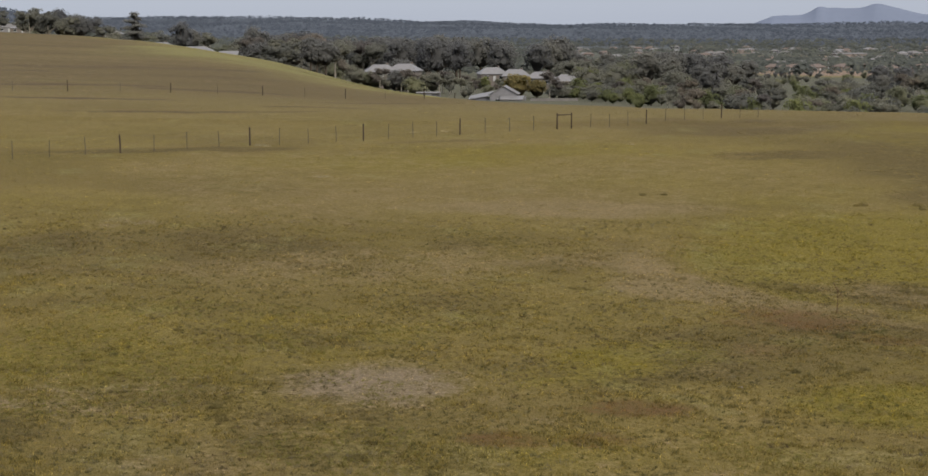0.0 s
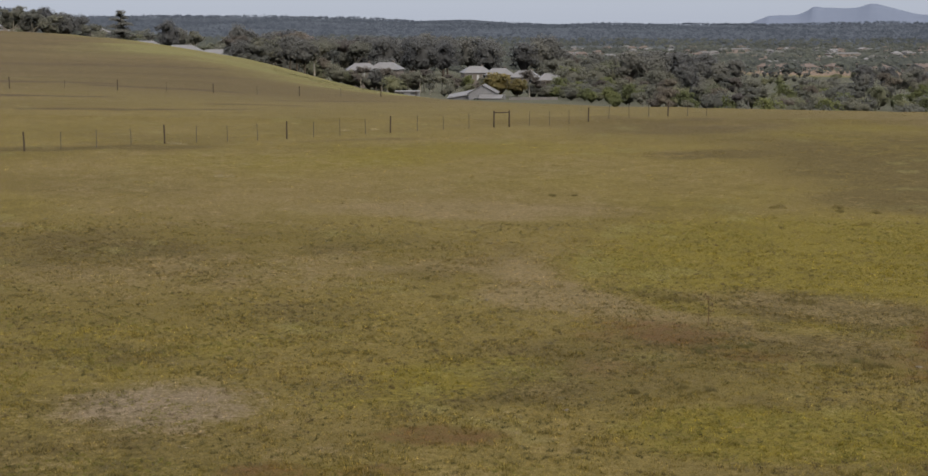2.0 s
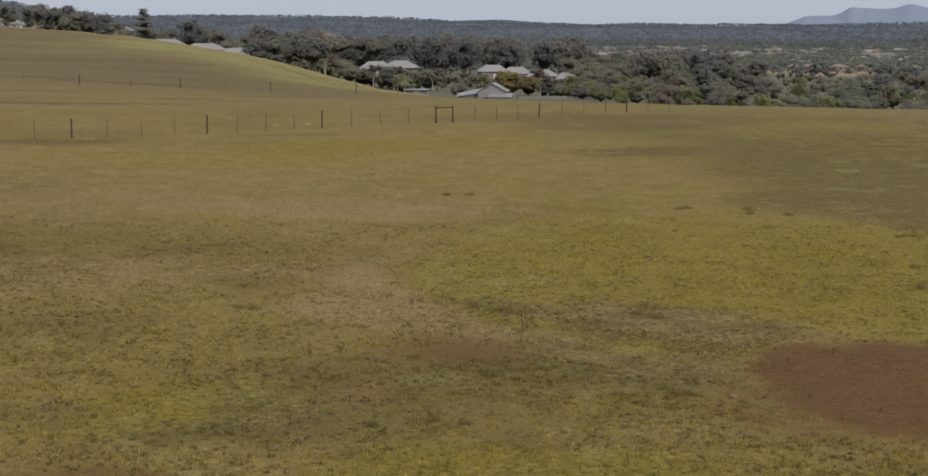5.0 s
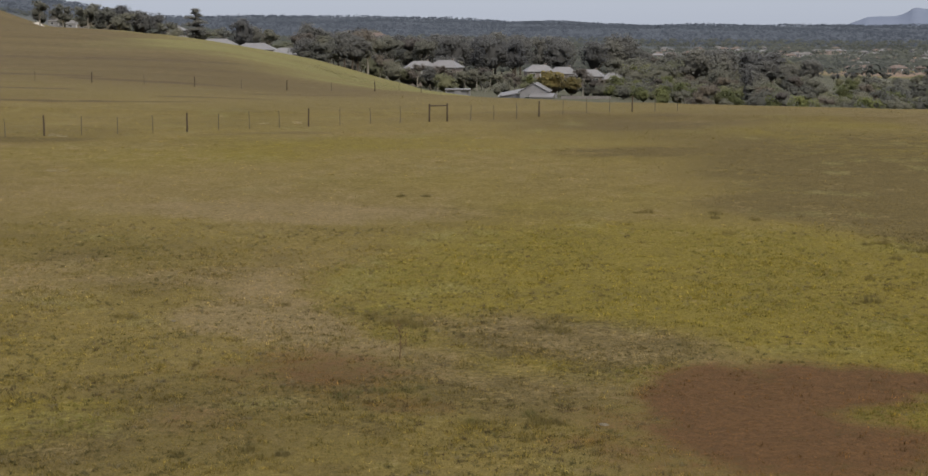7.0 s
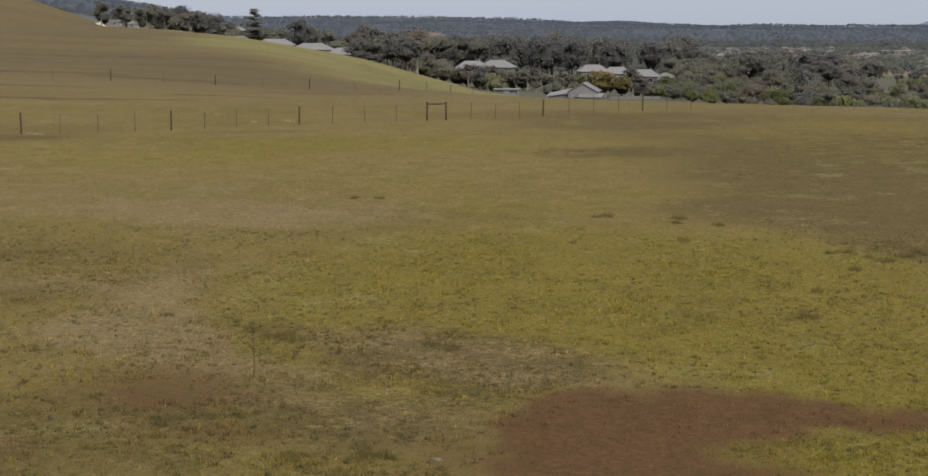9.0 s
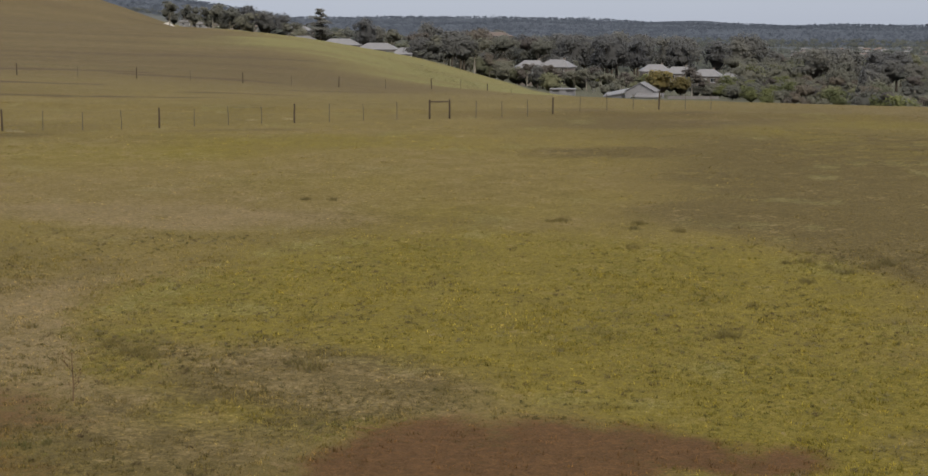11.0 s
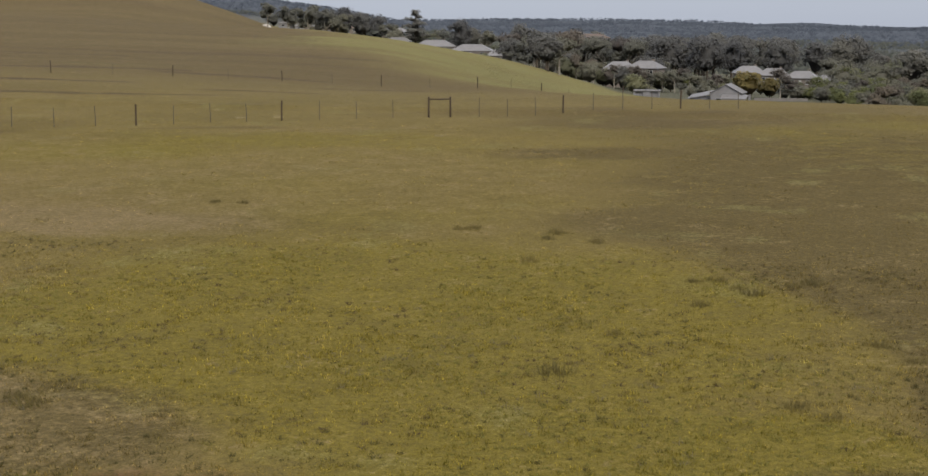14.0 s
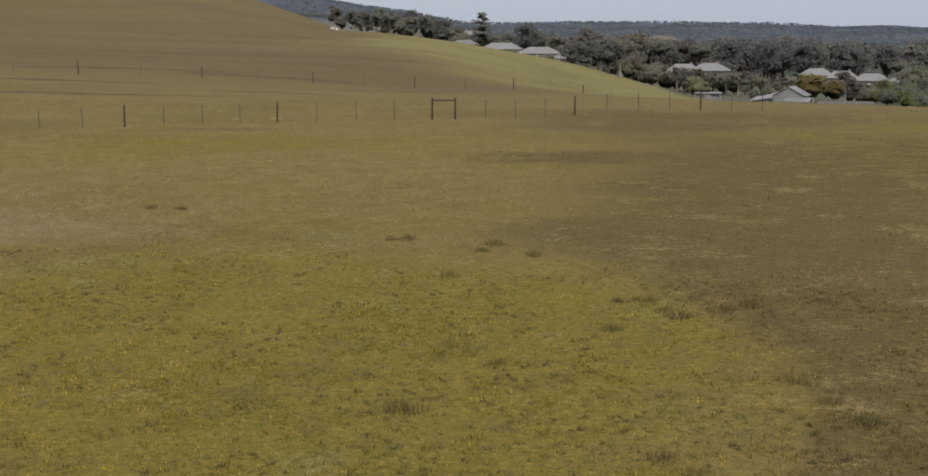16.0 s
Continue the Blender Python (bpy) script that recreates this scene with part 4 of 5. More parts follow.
def build_white_house():
    """The pale gabled house just below the brow, with a long wing and a front lean-to."""
    x, y = 11.2, 391.0
    base = tagged(new("house"), "white weatherboard gabled house with pale grey metal roofs", "house")
    base.matrix_basis = pose(x, y, -16.4, 0, 0, -6)
    base.scale = (0.9, 0.9, 0.92)
    bm = bmesh.new()
    box(bm, -4.2, -4, -3, 4.2, 5, 3.6)
    v = [bm.verts.new(p) for p in ((-4.2, -4, 3.6), (4.2, -4, 3.6), (0, -4, 6.0), (-4.2, 5, 3.6), (4.2, 5, 3.6), (0, 5, 6.0))]
    bm.faces.new((v[0], v[1], v[2]))
    bm.faces.new((v[4], v[3], v[5]))
    part("wall", bm, WHITE_WALL, base)
    bm = bmesh.new()
    gable_roof(bm, 8.4, 9.0, 3.6, 2.45)
    bmesh.ops.translate(bm, verts=bm.verts, vec=(0, 0.5, 0))
    part("roof", bm, GREY_ROOF, base)
    bm = bmesh.new()
    box(bm, -0.4, -7.5, -3, 5.6, -4.01, 2.2)
    annex = part("lean_to", bm, WHITE_WALL, base, "low white lean-to")
    bm = bmesh.new()
    q = [bm.verts.new(p) for p in ((-0.9, -8.1, 2.22), (6.2, -8.1, 2.22), (6.2, -4.02, 3.1), (-0.9, -4.02, 3.1), (-0.9, -8.1, 2.52), (6.2, -8.1, 2.52), (6.2, -4.02, 3.4), (-0.9, -4.02, 3.4))]
    for f in ((3, 2, 1, 0), (4, 5, 6, 7), (0, 1, 5, 4), (1, 2, 6, 5), (2, 3, 7, 6), (3, 0, 4, 7)):
        bm.faces.new([q[k] for k in f])
    part("roof", bm, GREY_ROOF, annex)
    bm = bmesh.new()
    box(bm, -10.5, -2, -3, -4.21, 4, 2.6)
    wing = part("wing", bm, WHITE_WALL, base, "long low white wing")
    bm = bmesh.new()
    q = [bm.verts.new(p) for p in ((-11.0, -2.6, 2.0), (-3.6, -2.6, 3.3), (-3.6, 4.5, 4.3), (-11.0, 4.5, 2.8))]
    e2 = [bm.verts.new(p.co + Vector((0, 0, 0.16))) for p in q]
    for f in ((q[3], q[2], q[1], q[0]), tuple(e2), (q[0], q[1], e2[1], e2[0]), (q[1], q[2], e2[2], e2[1]), (q[2], q[3], e2[3], e2[2]), (q[3], q[0], e2[0], e2[3])):
        bm.faces.new(f)
    part("roof", bm, GREY_ROOF, wing)
    add_window(base, -1.9, -4.04, 1.0, 1.4, 1.3)
    add_window(base, 2.2, -7.54, 0.6, 2.0, 1.1)
    add_window(base, -7.2, -2.04, 0.7, 1.6, 1.0)
    bm = bmesh.new()
    box(bm, 6.3, -4.5, -3, 6.9, -3.9, 3.4)
    part("chimney", bm, WHITE_WALL, base)


def build_shed():
    base = tagged(new("shed"), "low pale grey metal shed with open dark bays", "shed")
    base.matrix_basis = pose(-10.0, 397.0, -15.2, 0, 0, 3)
    bm = bmesh.new()
    box(bm, -3.2, -0.9, -3, 3.2, 3, 2.2)
    for x0, x1 in ((-3.4, -2.9), (-0.9, 0.9), (2.9, 3.4)):
        box(bm, x0, -1.4, -3, x1, -0.903, 2.2)
    part("wall", bm, WHITE_WALL, base)
    bm = bmesh.new()
    box(bm, -3.5, -1.7, 2.203, 3.5, 3.4, 2.42)
    part("roof", bm, GREY_ROOF, base)


PALE_RENDER = plain_material("weathered_pale_render", (0.17, 0.155, 0.145), (0.25, 0.23, 0.215), 0.7, 0.85, 0.2)


def build_wall_run():
    """A long pale boundary wall beside the white house, panel by panel."""
    base = tagged(new("boundary_wall"), "long low pale boundary wall beside the white house", "wall")
    base.location = (18, 383, -16.0)
    for k in range(5):
        bm = bmesh.new()
        box(bm, k * 2.6, 0, -3, k * 2.6 + 2.54, 0.2, 2.15 + 0.05 * (k % 2))
        part("panel", bm, PALE_RENDER, base)


build_white_house()
build_shed()
build_wall_run()

random.seed(21)
houses = [build_house(15, 10, 2.7, 2.6, BRICK_WALL, GREY_ROOF, "brick house with a pale grey hipped roof"),
          build_house(14, 9, 2.7, 2.3, WHITE_WALL, TILE_ROOF, "white house with a grey tiled hipped roof"),
          build_house(15, 9, 2.7, 2.4, BRICK_WALL, CLAY_ROOF, "brick house with a terracotta tiled hipped roof"),
          build_house(20, 9, 5.6, 2.2, PINK_WALL, CLAY_ROOF, "two-storey pinkish rendered house with a terracotta roof"),
          build_house(22, 13, 2.7, 3.4, BRICK_WALL, GREY_ROOF, "broad brick house with a large pale grey hipped roof"),
          build_house(10, 8, 2.7, 2.3, BRICK_WALL, GREY_ROOF, "small brick house with a pale grey hipped roof among trees")]
first = set()


def settle(kind, x, y, z, turn):
    """One house of that kind; z is the height of its eaves' floor."""
    m = pose(x, y, z, 0, 0, turn)
    tagged(houses[kind], group="houses of the valley")
    if kind not in first:
        first.add(kind)
        houses[kind].matrix_basis = m
        return houses[kind]
    return copy_thing(houses[kind], m)


# rows of roofs behind the hill, then in the wood, then past the white house
for kind, x, y, z, turn in ((1, -186, 765, -6.8, 12), (4, -166, 768, -9.4, 10), (4, -145, 766, -11.6, 6), (4, -126, 763, -14.0, 12),
                            (5, -28.5, 484, -12.6, 10), (5, -20.5, 487, -12.4, -14),
                            (5, 10.5, 527, -14.9, 10), (5, 19.0, 525, -15.6, 4), (5, 28.5, 523, -16.4, -8), (5, 38.0, 521, -17.4, 6),
                            (3, -92, 842, -8.0, 4), (2, -250, 900, 0.5, 15), (0, -272, 880, 1.5, 0), (1, -290, 905, 2.0, 20), (0, -232, 880, -1.0, 5), (1, -310, 930, 3.5, 10), (0, -215, 860, -2.0, -12)):
    settle(kind, x, y, z, turn)
for k in range(13):
    plant(random.choice(("gum", "olive", "olive")), -46 + 3.2 * k + random.uniform(-1, 1), 468 - 0.4 * k + random.uniform(-3, 3), random.uniform(6.0, 8.2))
for k in range(14):
    plant(random.choice(("gum", "olive", "bright")), -13 + 3.1 * k + random.uniform(-1, 1), 516 - 0.5 * k + random.uniform(-3, 3), 5.9 - 0.15 * k + random.uniform(-0.4, 0.5))
for x, y in ((-172, 722), (-150, 730), (-132, 738), (-100, 824), (-90, 822), (-82, 820)):
    plant("olive", x, y, random.uniform(5, 7))


def build_warehouse():
    """A long low commercial building with a shallow pitched roof."""
    base = tagged(new("warehouse"), "long low pale commercial building on the plain", "building")
    bm = bmesh.new()
    box(bm, -22, -8, -2, 22, 8, 4)
    part("wall", bm, PINK_WALL, base)
    bm = bmesh.new()
    hip_roof(bm, 44, 16, 4.003, 1.6, 0.6, 0.9)
    part("roof", bm, TILE_ROOF, base)
    return base


shop = build_warehouse()
for k, (u, d, turn) in enumerate(((15.2, 1900, 14), (18.2, 1960, -13), (13.0, 1450, 18), (11.0, 2200, 5))):
    x, y = polar(u, d)
    m = pose(x, y, ground_z(x, y) + 1.5, 0, 0, turn)
    tagged(shop, group="buildings of the plain")
    if k == 0:
        shop.matrix_basis = m
    else:
        copy_thing(shop, m)
for k in range(165):
    u, d = random.uniform(4.2, 21.5), 1050 + 1450 * random.random()
    kind = 2 if (u > 11 and d < 1300) else random.choice((0, 1, 1, 2, 2))
    x, y = polar(u, d)
    settle(kind, x, y, ground_z(x, y) + 0.6, random.uniform(-40, 40))
random.seed(33)
for k in range(26):
    x, y = polar(random.uniform(11.6, 17.8), random.uniform(640, 800))
    plant(random.choice(("gum", "olive", "pine")), x, y, random.uniform(3.0, 5.0))


SAND = plain_material("pale_sand", (0.40, 0.36, 0.31), (0.55, 0.50, 0.44), 0.7, 0.95, 0.4)


def build_heap():
    """A low heap of pale sand with a tongue spread beside it, where the far hill has been cut."""
    bm = bmesh.new()
    rows = []
    for i in range(40):
        x = -4 + 28 * i / 39
        row = []
        for j in range(9):
            y = -4 + j
            h = 2.2 * math.exp(-(x / 2.2) ** 2 - (y / 2.2) ** 2) + 0.45 * math.exp(-((x - 10) / 9) ** 4 - (y / 2.5) ** 2)
            row.append(bm.verts.new((x, y, h * (0.85 + 0.3 * noise.noise(Vector((x, y, 3)))) - 0.15 + ground_z(-290 + x, 838 + y) - ground_z(-290, 838))))
        rows.append(row)
    for one, two in zip(rows, rows[1:]):
        for j in range(8):
            bm.faces.new((one[j], two[j], two[j + 1], one[j + 1]))
    ob = tagged(part("sand_heap", bm, SAND, smooth=True), "heap of pale sand on the cut shoulder of the hill", "sand heap")
    ob.location = (-290, 838, ground_z(-290, 838))


build_heap()


# ---- far mountain ----
def build_mountain():
    """A long haze-tinted blue mountain on the horizon with two summits, a true ridge with spurs."""
    u = np.linspace(10.5, 25.0, 220)
    depth = np.linspace(-170, 170, 15)
    top = np.interp(u, [11.2, 11.75, 12.3, 13.3, 13.6, 14.0, 14.3, 15.6, 16.2, 16.7, 17.8, 19.5, 21.5, 24.0], [0, 15, 32, 33, 40, 64, 56, 55, 70, 60, 36, 26, 30, 0])
    top = np.convolve(np.pad(top, 2, mode="edge"), np.ones(5) / 5, "valid")
    rough = fractal(u * 40, 0 * u, 20, 3, 4) - 0.5
    uu, dd = np.meshgrid(u, depth, indexing="ij")
    fall = np.clip(1 - np.abs(dd) / 170, 0, 1) ** 0.8
    spur = 1 + 0.10 * (fractal(uu * 60, dd, 60, 9, 3) - 0.5) * (np.abs(dd) > 5)
    z = -35 + (top + 4 * rough + 35)[:, None] * fall * spur
    r = 4620 + dd
    verts = np.stack([r * np.sin(np.radians(uu)), r * np.cos(np.radians(uu)), z], -1).reshape(-1, 3)
    rows, cols = uu.shape
    i, j = np.meshgrid(np.arange(rows - 1), np.arange(cols - 1), indexing="ij")
    faces = np.stack([i * cols + j, i * cols + j + 1, (i + 1) * cols + j + 1, (i + 1) * cols + j], -1).reshape(-1, 4)[:, ::-1]
    # air haze is painted in as pale blue base colours
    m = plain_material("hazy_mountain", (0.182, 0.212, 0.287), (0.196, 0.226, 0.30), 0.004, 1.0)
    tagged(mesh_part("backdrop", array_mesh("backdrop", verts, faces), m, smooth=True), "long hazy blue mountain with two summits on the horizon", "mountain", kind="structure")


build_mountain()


# ---- grass ----
def blade_mesh(name, x, y, height, width, lean, rng, per):
    """Tufts of pointed blades standing on the ground round the given places."""
    n = len(x)
    bx = np.repeat(x, per) + rng.normal(size=n * per) * 0.55 * np.repeat(width, per) * 3
    by = np.repeat(y, per) + rng.normal(size=n * per) * 0.55 * np.repeat(width, per) * 3
    bz = np.repeat(ground_height(x, y), per) - 0.03
    h = np.repeat(height, per) * rng.uniform(0.45, 1.15, n * per)
    w = np.repeat(width, per) * rng.uniform(0.6, 1.3, n * per)
    a = rng.uniform(0, 6.2832, n * per)
    tilt = rng.uniform(0.1, 1.0, n * per) * lean
    ca, sa = np.cos(a), np.sin(a)
    foot = np.stack([bx, by, bz], -1)
    side = np.stack([ca * w / 2, sa * w / 2, 0 * w], -1)
    tip = foot + np.stack([-sa * h * tilt + rng.normal(size=n * per) * 0.2 * h, ca * h * tilt, h * np.sqrt(np.clip(1.15 - tilt ** 2, 0.15, 1))], -1)
    verts = np.stack([foot - side, foot + side, tip], 1).reshape(-1, 3)
    me = array_mesh(name, verts, np.arange(len(verts)).reshape(-1, 3))
    tone = me.attributes.new("tone", "FLOAT", "POINT")
    tone.data.foreach_set("value", np.repeat(rng.random(n), 3 * per).astype(np.float32))
    for name, values in (("cover", cover_at(x, y)), ("wear_haze", wear_haze_at(x, y))):
        tint = me.color_attributes.new(name, "FLOAT_COLOR", "POINT")
        tint.data.foreach_set("color", np.repeat(values, 3 * per, axis=0).astype(np.float32).ravel())
    return me


def build_grass():
    rng = np.random.default_rng(3)
    for y0, y1, count, h, w, per in ((26, 44, 62000, 0.095, 0.026, 7), (44, 66, 64000, 0.085, 0.033, 6), (66, 110, 32000, 0.065, 0.055, 5), (110, 170, 9000, 0.06, 0.09, 4)):
        y = rng.uniform(y0 - 7, y1 + 7, count * 4)
        y = y[rng.random(len(y)) < ease(y, y0 - 7, y0 + 7) * (1 - ease(y, y1 - 7, y1 + 7))]
        x = rng.uniform(0, 1, len(y)) * (0.72 * y + 22) - 0.37 * y - 4
        clump = 0.6 * fractal(x, y, 0.55, 7, 2) + 0.4 * fractal(x, y, 2.4, 8, 3)
        thick = rng.random(len(y)) < 0.40 + 1.2 * np.clip(clump - 0.38, 0, 1)
        x, y, clump = x[thick], y[thick], clump[thick]
        cover = cover_at(x, y)
        keep = (rng.random(len(x)) > 0.75 * cover[:, 3] + 0.85 * cover[:, 2] * (cover[:, 2] > 0.6)) & (brow(x, y) < 25)
        x, y, clump = x[keep][:count], y[keep][:count], clump[keep][:count]
        tall = h * (0.7 + 1.5 * np.clip(clump - 0.4, 0, 0.4)) * rng.uniform(0.6, 1.5, len(x))
        me = blade_mesh("grass", x, y, tall, np.full(len(x), w), 1.0, rng, per)
        tagged(mesh_part("grass", me, BLADES), "short olive-green and straw pasture grass in tufts", "grass", kind="stuff")


build_grass()


def loose_blades(name, x, y, height, width, spread, lean, per, rng, mat, label, category):
    """Countless small tufts of thin blades standing or lying on the ground, as one object."""
    n = len(x) * per
    a, d = rng.uniform(0, 6.2832, n), spread * np.sqrt(rng.random(n))
    bx, by = np.repeat(x, per) + d * np.cos(a), np.repeat(y, per) + d * np.sin(a)
    foot = np.stack([bx, by, np.repeat(ground_height(x, y), per) - 0.01], -1)
    b = rng.uniform(0, 6.2832, n)
    side = np.stack([np.cos(b), np.sin(b), 0 * b], -1) * (width * rng.uniform(0.5, 1.2, (n, 1)))
    h = np.repeat(height * rng.uniform(0.6, 1.3, len(x)), per) * rng.uniform(0.5, 1.1, n)
    tip = foot + np.stack([rng.normal(size=n) * lean * h, rng.normal(size=n) * lean * h, h], -1)
    verts = np.stack([foot - side, foot + side, tip], 1).reshape(-1, 3)
    me = array_mesh(name, verts, np.arange(len(verts)).reshape(-1, 3))
    tagged(mesh_part(name, me, mat), label, category, kind="stuff")


def build_weeds():
    """Small weeds and dead tufts among the grass, a little darker and paler than it, and litter on the bare patch."""
    rng = np.random.default_rng(8)
    kinds = (("small dark green weeds scattered through the pasture", (0.098, 0.086, 0.030), (0.160, 0.136, 0.052), 6400, 12, 0.50, 0.09, 0.010, 0.06),
             ("small brown dead weeds scattered through the pasture", (0.085, 0.062, 0.034), (0.140, 0.105, 0.060), 3200, 18, 0.49, 0.09, 0.010, 0.08),
             ("straw-coloured tips of dead grass scattered through the pasture", (0.20, 0.165, 0.090), (0.32, 0.27, 0.15), 2600, 14, 0.48, 0.10, 0.009, 0.10),
             ("bright yellow-green broad-leaved weeds in the pasture", (0.20, 0.185, 0.045), (0.36, 0.31, 0.08), 10000, 16, 0.46, 0.05, 0.014, 0.06))
    for label, dark, light, count, seed, cut, height, width, spread in kinds:
        y = 26.5 + 42 * rng.random(count * 5) ** 1.4
        x = rng.uniform(0, 1, count * 5) * (0.72 * y + 22) - 0.37 * y - 4
        cover = cover_at(x, y)
        keep = (fractal(x, y, 4.0, seed, 4) > cut) & (cover[:, 2] < 0.55) & (rng.random(len(x)) > 0.8 * cover[:, 1])
        if "dark green" in label:
            keep &= (cover[:, 0] < 0.5) | (rng.random(len(x)) < 0.45)
        if "yellow" in label:
            keep &= (cover[:, 0] > 0.3)
        x, y = x[keep][:count], y[keep][:count]
        loose_blades("weeds", x, y, height, width, spread, 0.7, 12, rng, leaf_material("weed_leaves", dark, light, 0.5, 0.6), label, "weeds")
    x, y = -2.1 + 1.35 * rng.normal(size=420), 37.8 + 1.25 * rng.normal(size=420)
    loose_blades("dead_stems", x, y, 0.03, 0.014, 0.3, 4.0, 5, rng, leaf_material("dead_stems", (0.10, 0.08, 0.05), (0.44, 0.36, 0.24), 0.3, 0.6), "dead straw stems lying on a bare patch", "straw")
    y = rng.uniform(205, 360, 800)
    s = 15 + 0.17 * (y - 222) + rng.normal(size=800) * 5
    x = 25 + s - np.where(y < 215, 0.7 * (y - 150), 45.5 + 0.42 * (y - 215))
    loose_blades("crest_grass", x, y, 0.13, 0.05, 0.8, 0.5, 6, rng, leaf_material("crest_grass", (0.25, 0.225, 0.095), (0.36, 0.32, 0.16), 0.5, 0.85), "long pale grass along the brow of the hill", "grass")


build_weeds()

DARK_TUFT = leaf_material("dark_tussock_blades", (0.25, 0.202, 0.074), (0.35, 0.285, 0.112), 0.65, 0.95)
STRAW_TUFT = leaf_material("straw_tussock_blades", (0.27, 0.22, 0.135), (0.44, 0.37, 0.23), 0.3, 0.5)
STALK = leaf_material("weed_stalk", (0.10, 0.06, 0.03), (0.2, 0.13, 0.06), 0.1)


def tussock_mesh(seed, blades, h, r):
    rng = np.random.default_rng(seed)
    a, d = rng.uniform(0, 6.2832, blades), r * np.sqrt(rng.random(blades))
    foot = np.stack([d * np.cos(a), d * np.sin(a), np.full(blades, -0.05)], -1)
    b = rng.uniform(0, 6.2832, blades)
    side = np.stack([np.cos(b), np.sin(b), 0 * b], -1) * 0.009
    hh = h * rng.uniform(0.4, 1.1, blades) * (1 - 0.5 * (d / r) ** 2)
    tip = foot * [1.15, 1.15, 1] + np.stack([rng.normal(size=blades) * 0.25 * hh, rng.normal(size=blades) * 0.25 * hh, hh], -1)
    verts = np.stack([foot - side, foot + side, tip], 1).reshape(-1, 3)
    return array_mesh("tussock", verts, np.arange(len(verts)).reshape(-1, 3))


def scatter_tussocks(places, mat, label, h, r, seed):
    first_one = None
    rng = random.Random(seed)
    for x, y, k in places:
        m = pose(x, y, ground_z(x, y), 0, 0, rng.uniform(0, 360))
        if first_one is None:
            first_one = tagged(mesh_part("tussock", tussock_mesh(seed, 130, h, r), mat), label, "grass tuft", "tussocks in the pasture")
            first_one.matrix_basis = m
            ob = first_one
        else:
            ob = copy_thing(first_one, m)
        ob.scale = (k * rng.uniform(0.85, 1.2), k, k * rng.uniform(0.8, 1.1))


scatter_tussocks(((26.4, 55.7, 1.2), (23.5, 72.3, 1.0), (20.7, 72.5, 1.0), (20.3, 72.2, 0.8), (25.0, 70.9, 1.0), (23.4, 71.2, 0.8), (23.5, 67.6, 1.0), (29.0, 65.9, 1.1), (28.4, 65.7, 0.8), (30.1, 64.4, 1.2), (29.6, 64.9, 0.8),
                  (28.8, 62.8, 0.9), (27.1, 59.3, 0.7), (31.5, 66.2, 1.1), (31.0, 65.6, 0.8), (32.9, 59.5, 1.0), (34.2, 57.1, 1.1), (33.6, 58.2, 0.8), (31.2, 54.1, 0.9), (31.8, 53.6, 0.8), (12.2, 52.3, 1.0), (12.9, 51.9, 1.1), (11.4, 53.2, 0.9), (12.5, 52.5, 0.8),
                  (17.0, 51.4, 1.1), (16.5, 51.7, 0.7), (8.6, 54.6, 0.7), (9.8, 76.6, 0.8), (10.9, 76.6, 0.8), (16.5, 42.3, 1.0), (16.9, 42.3, 0.8), (15.1, 41.9, 0.9), (16.3, 41.0, 0.8), (4.6, 52.2, 0.9), (4.1, 52.4, 0.7)),
                 DARK_TUFT, "dark olive tussock of longer grass in the pasture", 0.34, 0.34, 5)
scatter_tussocks(((-8.14, 82.1, 1.0), (-8.6, 82.3, 0.7), (-14.4, 98.9, 1.0), (-13.8, 98.5, 0.8), (-1.6, 112.5, 0.9), (12.0, 101.0, 0.7), (-4.0, 112.0, 0.7)), STRAW_TUFT, "pale straw-coloured tussock of dead grass by the fence", 0.32, 0.45, 9)
scatter_tussocks(((-9.1, 43.6, 0.8), (-8.8, 41.1, 0.7), (-8.6, 40.4, 0.7), (-10.5, 40.9, 0.7), (-10.1, 41.2, 0.6), (-6.0, 33.8, 1.2), (-6.4, 34.9, 1.0), (-6.2, 34.3, 0.9), (-10.0, 59.4, 0.8), (-14.5, 62.6, 0.8), (-4.6, 40.1, 0.7), (-2.4, 30.9, 0.8), (9.5, 39.2, 0.8), (10.8, 39.6, 1.0), (11.5, 39.4, 0.9), (11.1, 39.2, 0.7), (7.6, 34.3, 0.8), (13.9, 43.9, 0.7), (9.7, 49.6, 0.6), (8.0, 46.4, 0.6), (2.2, 46.0, 0.6), (-3.0, 50.0, 0.6), (5.5, 44.2, 0.6), (-11.8, 50.5, 0.7), (-6.6, 47.0, 0.6)),
                 DARK_TUFT, "small dark weedy tuft in the pasture", 0.26, 0.20, 13)


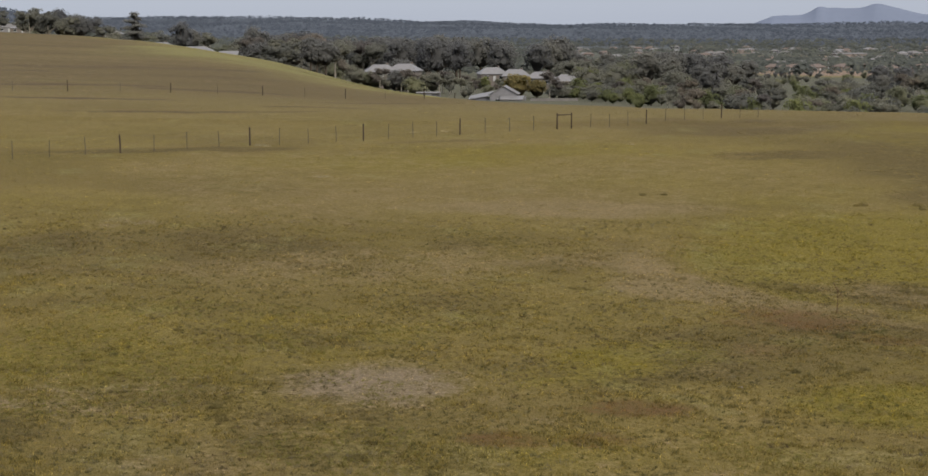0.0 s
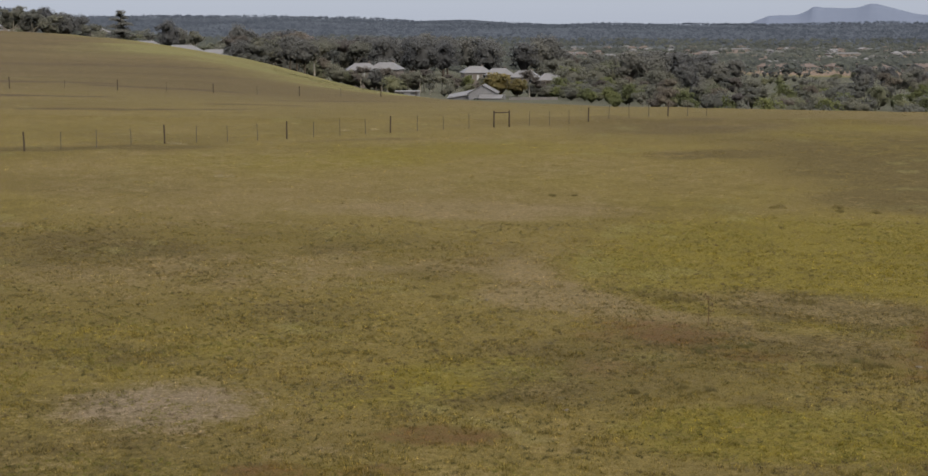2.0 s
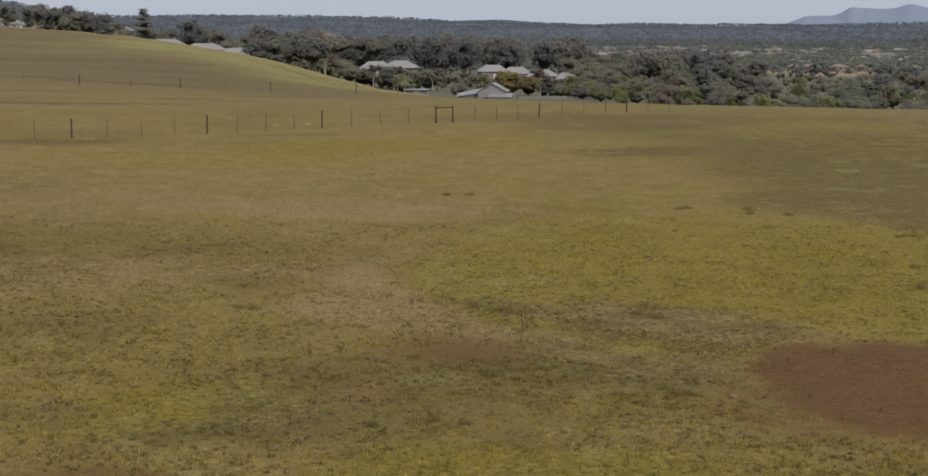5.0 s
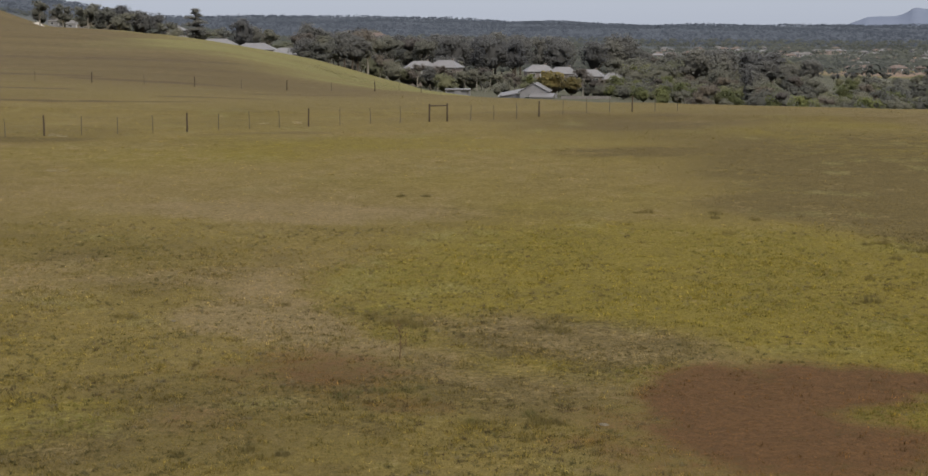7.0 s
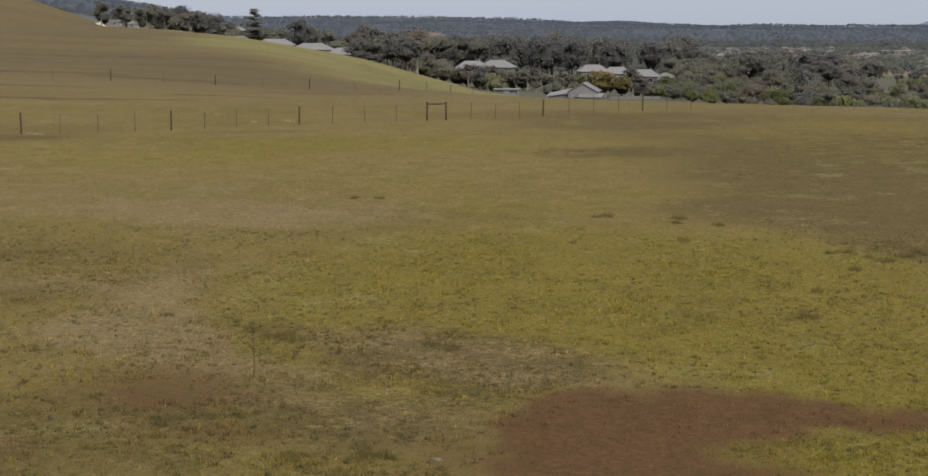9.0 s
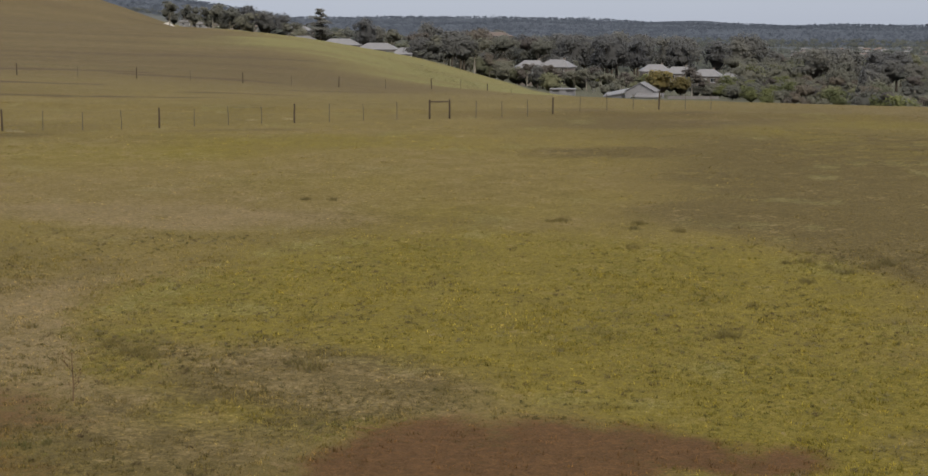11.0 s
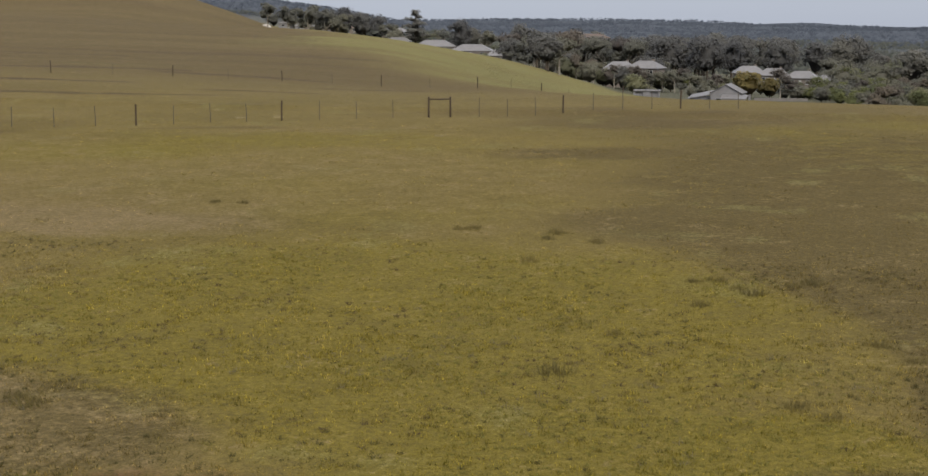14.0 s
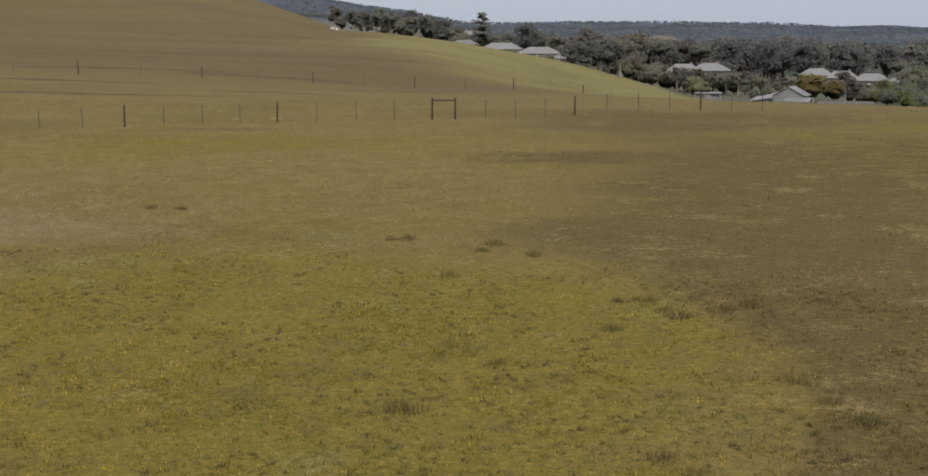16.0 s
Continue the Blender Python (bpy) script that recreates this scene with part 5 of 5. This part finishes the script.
GREEN_TUFT = leaf_material("green_weed_leaves", (0.15, 0.145, 0.055), (0.22, 0.21, 0.08), 0.6, 0.85)
scatter_tussocks(((11.9, 43.9, 1.0), (12.3, 44.2, 0.8), (12.8, 44.5, 1.1), (13.4, 44.6, 1.0), (13.7, 44.9, 0.7), (15.1, 42.2, 1.0), (16.3, 42.9, 0.9), (-6.5, 43.4, 0.7), (-10.3, 40.2, 0.8), (-9.6, 40.6, 0.6), (34.0, 52.4, 1.2), (33.6, 53.0, 0.9)),
                 GREEN_TUFT, "fresh green weed with small leaves in the pasture", 0.22, 0.24, 21)
scatter_tussocks(((13.5, 45.1, 0.6), (14.8, 45.2, 0.5), (17.8, 41.9, 0.5), (14.2, 42.4, 0.6), (4.6, 49.2, 0.6), (7.6, 34.2, 0.7), (7.1, 37.7, 0.4), (-15.8, 65.2, 1.1), (-15.2, 64.9, 0.8)), STRAW_TUFT, "small pale clump of dead weed in the pasture", 0.14, 0.36, 23)


def build_weed():
    """A single tall weed: a bare stalk with short side twigs and seed heads."""
    base = tagged(new("tall_weed"), "tall thin brown weed stalk in the pasture", "weed")
    base.location = (12.9, 47.8, ground_z(12.9, 47.8))
    bm = bmesh.new()
    tube(bm, [(0, 0, -0.05), (0.02, 0, 0.35), (0.0, 0.02, 0.95)], [0.02, 0.016, 0.006], 5)
    part("stalk", bm, STALK, base)
    rng = random.Random(2)
    for k in range(9):
        z, a = 0.25 + 0.075 * k, rng.uniform(0, 6.28)
        bm = bmesh.new()
        end = (math.cos(a) * 0.16, math.sin(a) * 0.16, z + 0.14)
        tube(bm, [(0.01, 0.01, z), end, (end[0] * 1.1, end[1] * 1.1, end[2] + 0.06)], [0.008, 0.006, 0.022], 4)
        part("twig", bm, STALK, base)


build_weed()

LIMESTONE = plain_material("pale_limestone", (0.12, 0.098, 0.065), (0.21, 0.175, 0.12), 5, 0.9, 0.6)


def build_stone(seed, size):
    rng = random.Random(seed)
    bm = bmesh.new()
    bmesh.ops.create_icosphere(bm, subdivisions=2, radius=size)
    for v in bm.verts:
        n = noise.noise(v.co * (2.2 / size) * 0.5 + Vector((seed, 0, 0)))
        v.co = Vector((v.co.x * 1.5, v.co.y, v.co.z * 0.45)) * (1 + 0.45 * n)
    return bm


for k, (x, y, s) in enumerate(((17.9, 42.3, 0.12), (7.6, 37.6, 0.10), (5.9, 52.0, 0.09))):
    ob = tagged(part("stone", build_stone(k, s * 0.65), LIMESTONE), "small pale stone lying in the grass", "stone", "stones in the pasture")
    ob.matrix_basis = pose(x, y, ground_z(x, y) + s * 0.08, 0, 0, k * 50)
